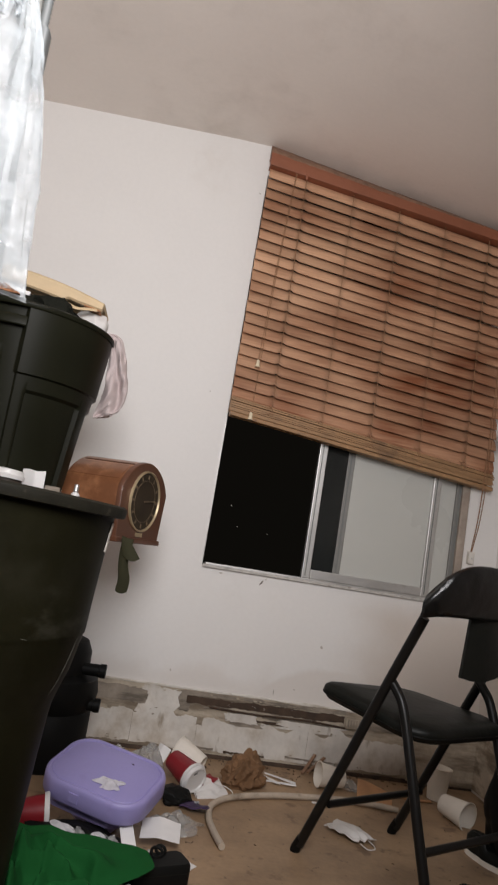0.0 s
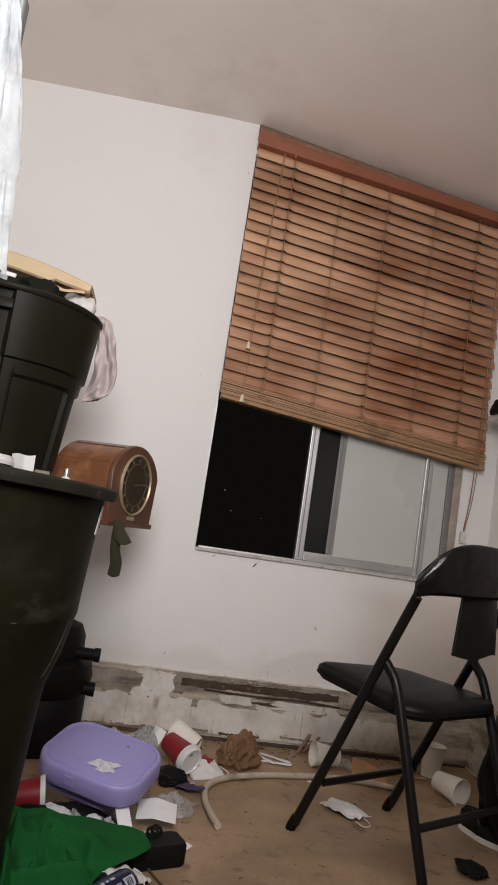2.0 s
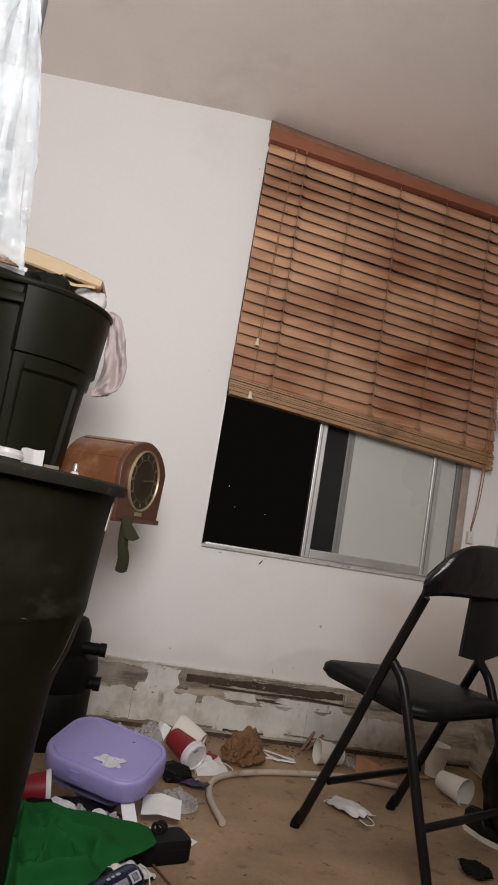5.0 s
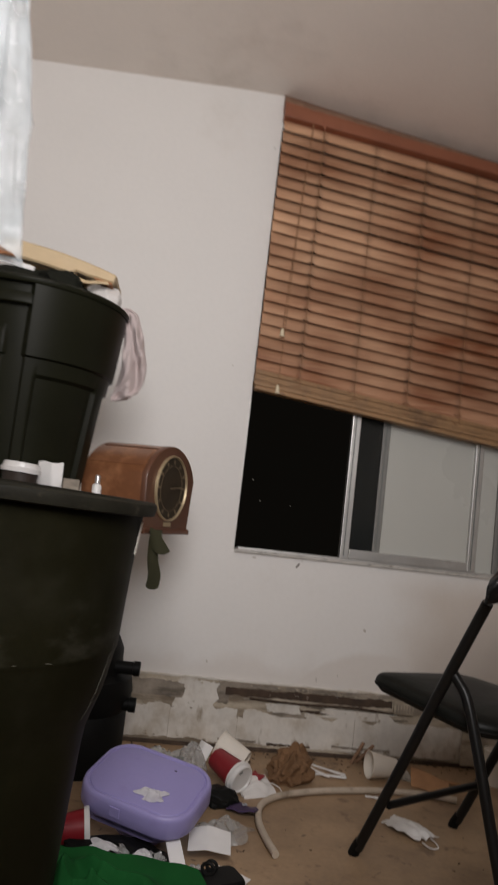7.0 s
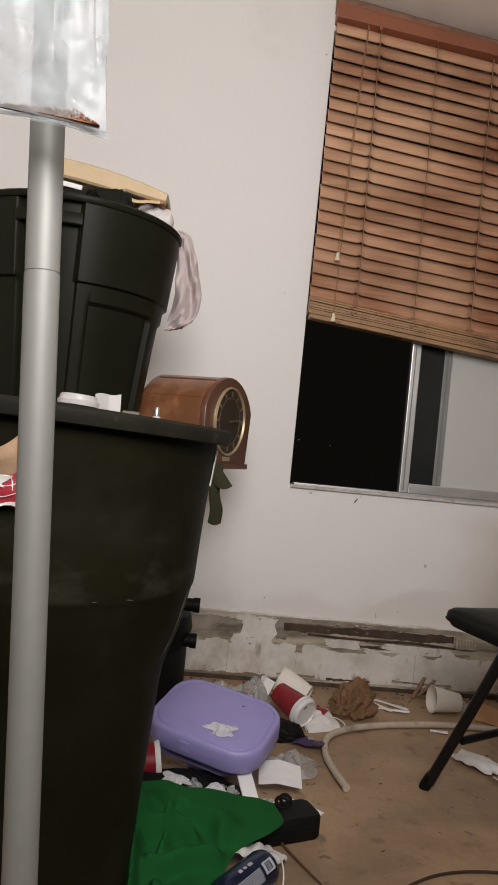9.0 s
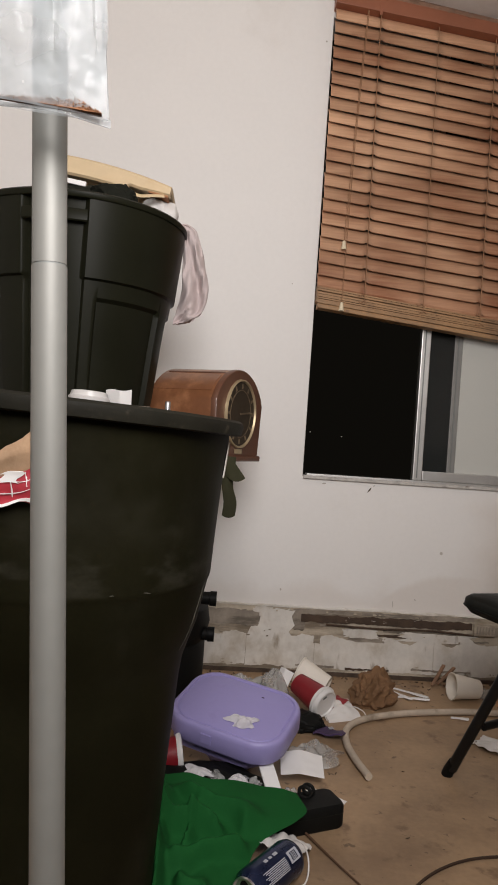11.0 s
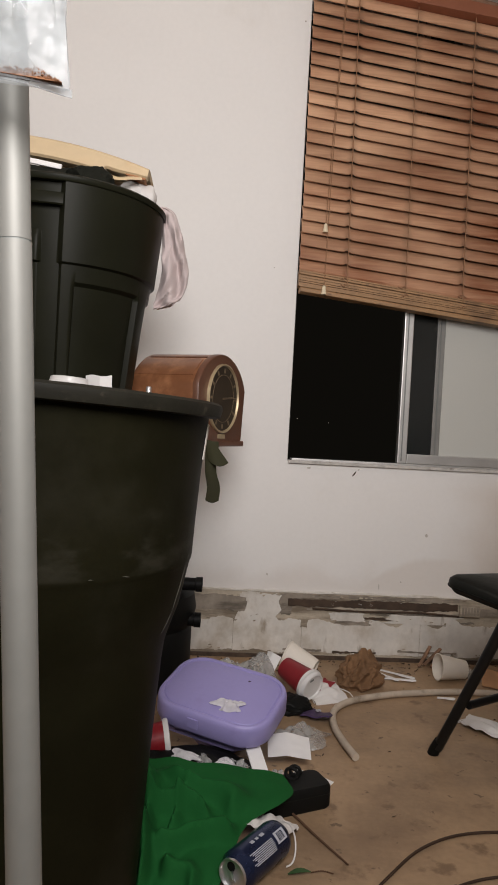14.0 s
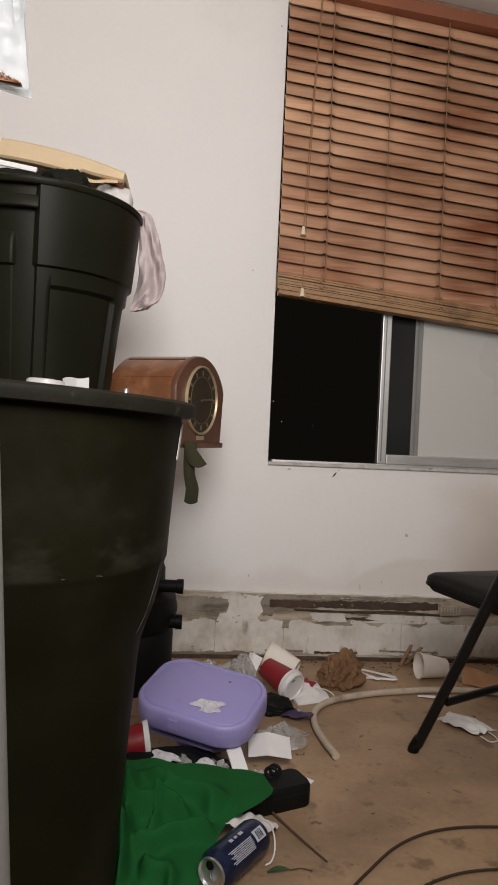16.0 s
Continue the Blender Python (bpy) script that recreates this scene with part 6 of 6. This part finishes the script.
def litter():
    lump = bmesh.new()
    bmesh.ops.create_icosphere(lump, subdivisions=5, radius=0.5)
    for v in lump.verts:
        q = v.co * 2.4 + Vector((1.3, 4.2, 0.6))
        fold = 0.55 * (abs(noise.noise(q)) - 0.25) + 0.42 * (abs(noise.noise(q * 2.1 + Vector((5, 1, 2)))) - 0.2) + 0.14 * abs(noise.noise(q * 4.5))
        up = max(0.0, v.co.z + 0.32) / 0.82
        slim = (1 - 0.42 * up) * (1 - fold)
        v.co = Vector((v.co.x * 0.178 * slim + 0.012 * up, v.co.y * 0.135 * slim, 0.112 * up * (1 + 0.22 * noise.noise(Vector((v.co.x * 4, v.co.y * 4, 2))) - 0.35 * fold)))
    kb = part("paper_bag", lump, M_KRAFT, smooth=False)
    kb.matrix_world = pose(0.245, 3.29, 0, 0, 0, 20)
    tagged(kb, "crumpled brown paper bag by the skirting", "paper bag")
    folded("paper_sheet", pose(-0.052, 2.752, 0.038, 10, 0, -4), 0.105, 0.088, 0.012, "folded white paper sheet beside the lilac box", "paper", seed=2)
    bx = part("white_card", box((-0.018, 0.018, -0.040, 0.040, 0.0, 0.005)), M_WHITE, bevel=0.001, smooth=False)
    bx.matrix_world = pose(-0.140, 2.655, 0.050, 24, 0, 14)
    tagged(bx, "narrow white folded card leaning on rubbish", "card")
    folded("paper_sheet", pose(-0.010, 2.665, 0.002, 0, 0, -35), 0.10, 0.05, 0.006, "torn white paper strip on the floor", "paper", seed=8)
    folded("paper_sheet", pose(-0.060, 3.27, 0.05, 60, 10, -40), 0.05, 0.11, 0.012, "white folded paper leaning on rubbish", "paper", seed=5)
    for k, (x, y, z, w, d, h, mt, lb) in enumerate((
            (-0.150, 3.17, 0, 0.27, 0.17, 0.165, M_THIN, "crumpled clear plastic wrapping by the skirting"),
            (-0.005, 2.865, 0, 0.20, 0.13, 0.055, M_THIN, "crumpled clear plastic wrapping on the floor"),
            (-0.235, 2.60, 0, 0.24, 0.08, 0.085, M_THIN, "crumpled clear plastic wrapping under the lilac box"),
            (-0.10, 2.62, 0, 0.10, 0.08, 0.05, M_THIN, "clear plastic scrap beside a black case"),
            (0.66, 3.40, 0, 0.12, 0.08, 0.03, M_THIN, "thin plastic scrap by the skirting"))):
        ob = film_scrap("plastic_wrapping", pose(x, y, z, 0, 0, 25 * k), w, d, h, 31 + k, mt)
        tagged(ob, lb, "plastic wrapping", "plastic scraps")
        if k == 0:
            for dx in (0.000, 0.0125, 0.025):
                part("print_bar", box((dx, dx + 0.008, -0.0465, -0.0455, 0.098, 0.107)), M_GREY, ob, "dark printed bar", smooth=False)
    sk = part("dark_sack", crumple(0.34, 0.18, 0.070, 61, 4, 0.5, 10), M_BLACK)
    sk.matrix_world = pose(-0.265, 2.665, 0, 0, 0, -18)
    tagged(sk, "dark torn sack under the lilac box", "rubbish bag")
    for k, (x, y, z, w, a) in enumerate(((-0.305, 2.625, 0.074, 0.085, -28), (-0.262, 2.608, 0.072, 0.06, -50), (-0.215, 2.610, 0.068, 0.055, 10), (-0.178, 2.615, 0.058, 0.045, 60))):
        ob = film_scrap("white_scrap", pose(x, y, z - 0.004, 24, 0, a), w, 0.030, 0.014, 70 + k, M_THIN if k % 2 else M_TISSUE)
        tagged(ob, "crumpled white wrapper scrap on rubbish", "wrapper", "wrapper scraps")
    lp = part("white_string", tube(smooth_line([(-0.112, 2.375, 0.070), (-0.095, 2.385, 0.055), (-0.084, 2.387, 0.030), (-0.084, 2.370, 0.010), (-0.093, 2.346, 0.004), (-0.105, 2.336, 0.003)]), 0.0017, 7), M_MASK)
    tagged(lp, "white elastic string looped over a drink can", "string")
    dk = part("dark_pouch", crumple(0.15, 0.14, 0.055, 41, 4, 0.7, 12), M_BLACK)
    dk.matrix_world = pose(0.0, 3.06, 0)
    tagged(dk, "black soft pouch among the rubbish", "pouch")
    vp = part("violet_packet", sheet(lambda u, v: ((u - 0.5) * 0.085, (v - 0.5) * 0.06, 0.012 + 0.014 * u * (1 - v) + 0.003 * math.sin(u * 9)), 12, 8, 0.004), M_VIOLET)
    vp.matrix_world = pose(0.065, 3.015, 0, 0, 0, -30)
    tagged(vp, "dark violet printed packet", "packet")
    bar = part("print_bar", box((-0.008, 0.008, -0.003, 0.003, 0.026, 0.0275), (-0.003, 0.003, -0.009, 0.009, 0.026, 0.0275)), M_LABEL, vp, smooth=False)
    rp = part("red_packet", sheet(lambda u, v: ((u - 0.5) * 0.07, (v - 0.5) * 0.05, 0.02 + 0.02 * u + 0.006 * math.sin(u * 8 + v * 4)), 10, 8, 0.002), M_RED)
    rp.matrix_world = pose(0.10, 3.20, 0.004, 10, 0, 30)
    tagged(rp, "crumpled dark red packet", "packet")
    # plastic cutlery and scissors-like scraps
    for k, (x, y, ang, ln, mt, lb) in enumerate(((0.40, 3.395, -48, 0.14, M_LIDWHITE, "white plastic knife on the floor"), (0.39, 3.345, -20, 0.12, M_LIDWHITE, "white plastic fork on the floor"), (0.36, 3.37, -62, 0.11, M_WHITE, "white paper strip on the floor"), (0.500, 3.188, -20, 0.055, M_LIDWHITE, "white plastic scrap on the floor"), (1.045, 3.32, 68, 0.14, M_LIDWHITE, "white plastic knife beside a paper cup"))):
        bm = loft([[(ln * (s - 0.5), wy * wd, z) for wy, z in ((-1, 0.001), (-0.6, 0.005), (0.6, 0.005), (1, 0.001))] for s, wd in ((0, 0.003), (0.08, 0.005), (0.5, 0.004), (0.62, 0.0075), (0.9, 0.0085), (1, 0.003))])
        ob = part("plastic_cutlery", bm, mt)
        ob.matrix_world = pose(x, y, 0.004, 0, -4, ang)
        tagged(ob, lb, "cutlery", "plastic cutlery")
    for k, (x, y, ang, w, d, lb) in enumerate(((0.86, 3.36, -8, 0.20, 0.026, "narrow cardboard strip on the floor"),)):
        bm = sheet(lambda u, v, w=w, d=d: ((u - 0.5) * w, (v - 0.5) * d * (1 - 0.3 * u), 0.004 + 0.003 * math.sin(u * 7)), 12, 6, 0.003)
        ob = part("cardboard_piece", bm, M_CARD)
        ob.matrix_world = pose(x, y, 0.0, 0, 0, ang)
        tagged(ob, lb, "cardboard", "cardboard scraps")
    tri = part("cardboard_piece", sheet(lambda u, v: (0.668 + 0.105 * u + 0.012 * v, 3.315 - 0.080 * u + 0.050 * v, 0.002 + 0.046 * v * (1 - 0.25 * u) + 0.003 * math.sin(5 * u)), 10, 8, 0.003), M_CARD)
    tagged(tri, "torn brown cardboard corner propped up on the floor", "cardboard", "cardboard scraps")
    for k, (x, y, z, ang, tilt) in enumerate(((0.525, 3.49, 0.040, 40, -42), (0.555, 3.495, 0.038, 25, -34), (0.59, 3.49, 0.014, 5, -10))):
        bm = box((-0.046, 0.046, -0.006, 0.006, -0.003, 0.003))
        ob = part("wood_splinter", bm, M_SPLINTER, smooth=False, bevel=0.001)
        ob.matrix_world = pose(x, y, z, 0, tilt, ang)
        tagged(ob, "small broken wooden splinter by the skirting", "splinter", "wood splinters")
    lf = part("leaf", sheet(lambda u, v: ((u - 0.5) * 0.06, (v - 0.5) * 0.022 * math.sin(math.pi * (0.05 + 0.9 * u)), 0.004 + 0.006 * math.sin(u * 3)), 12, 6, 0.0008), M_LEAF)
    lf.matrix_world = pose(-0.083, 2.316, 0, 0, 0, 8) @ Matrix.Diagonal((0.75, 0.6, 1, 1))
    tagged(lf, "small green leaf on the floor", "leaf")
    part("stalk", tube(smooth_line([(0.03, 0, 0.004), (0.06, 0.005, 0.003), (0.085, -0.012, 0.003)]), 0.0014, 6), M_TWIG, lf)
    rnd = random.Random(12)
    bm = bmesh.new()
    for k in range(190):
        if k < 140:
            x, y = rnd.uniform(-0.3, 1.1), WY - 0.02 - abs(rnd.gauss(0, 0.05))
        else:
            x, y = rnd.uniform(-0.1, 1.1), rnd.uniform(2.2, 3.5)
        s = rnd.uniform(0.001, 0.0042) if k < 140 else rnd.uniform(0.0007, 0.0035)
        bmesh.ops.create_icosphere(bm, subdivisions=1, radius=s, matrix=Matrix.LocRotScale((x, y, s * 0.3), Euler((rnd.random(), rnd.random(), rnd.random() * 6)), (2.2, 1.3, 0.35)))
    tagged(part("floor_grit", bm, M_GRIT), "scattered dark grit and crumbs on the floor", "grit", kind="stuff")


litter()


def right_side():
    # shoe, sack and small black thing beside the chair
    t = thing("shoe", pose(0.945, 2.875, 0, 0, 0, -66) @ Matrix.Diagonal((0.72, 0.72, 0.72, 1)), "worn black shoe with a pale sole", "shoe")
    sole = [(0.13 * math.cos(a) * (1 if math.cos(a) > 0 else 0.95), (0.045 if math.cos(a) > -0.2 else 0.036) * math.sin(a)) for a in (2 * math.pi * k / 28 for k in range(28))]
    part("sole", outline_slab(sole, 0.0, 0.022), M_CUP, t, "pale rubber sole", bevel=0.002)
    part("upper", loft([[(x * s + (-0.012 if s < 0.9 else 0), y * s, z + (0.03 if x < 0 else 0.0) * k) for x, y in sole] for s, z, k in ((0.98, 0.020, 0), (0.96, 0.035, 0.3), (0.86, 0.052, 0.8), (0.66, 0.062, 1.3), (0.5, 0.058, 1.3))]), M_VINYL, t)
    sack = part("rubbish_sack", crumple(0.26, 0.34, 0.62, 51, 5, 0.4, 8), M_BLACK)
    sack.matrix_world = pose(1.025, 2.79, 0)
    tagged(sack, "slumped black rubbish sack by the side wall", "rubbish bag")
    gl = part("black_rag", crumple(0.17, 0.12, 0.055, 55, 5, 1.0, 17), M_GARMENT)
    gl.matrix_world = pose(0.795, 2.628, 0, 0, 0, -25)
    tagged(gl, "crumpled black rag on the floor", "rag")
    # little wall shelf with a black object
    s = thing("wall_shelf", pose(0, 0, 0), "small white wall shelf carrying a black object", "shelf")
    part("shelf_board", box((1.085, EAST, 3.18, 3.42, 1.385, 1.405)), M_LIDWHITE, s, smooth=False, bevel=0.003)
    part("shelf_bracket", box((1.12, EAST, 3.29, 3.31, 1.30, 1.385)), M_LIDWHITE, s, smooth=False)
    r = part("black_radio", loft([[(1.115 + px, 3.30 + py, z) for px, py in rounded(w, d, 0.02, 4)] for w, d, z in ((0.10, 0.17, 1.405), (0.10, 0.18, 1.42), (0.08, 0.15, 1.46), (0.05, 0.10, 1.475))]), M_BLACK)
    tagged(r, "rounded black gadget on a wall shelf", "gadget")


right_side()
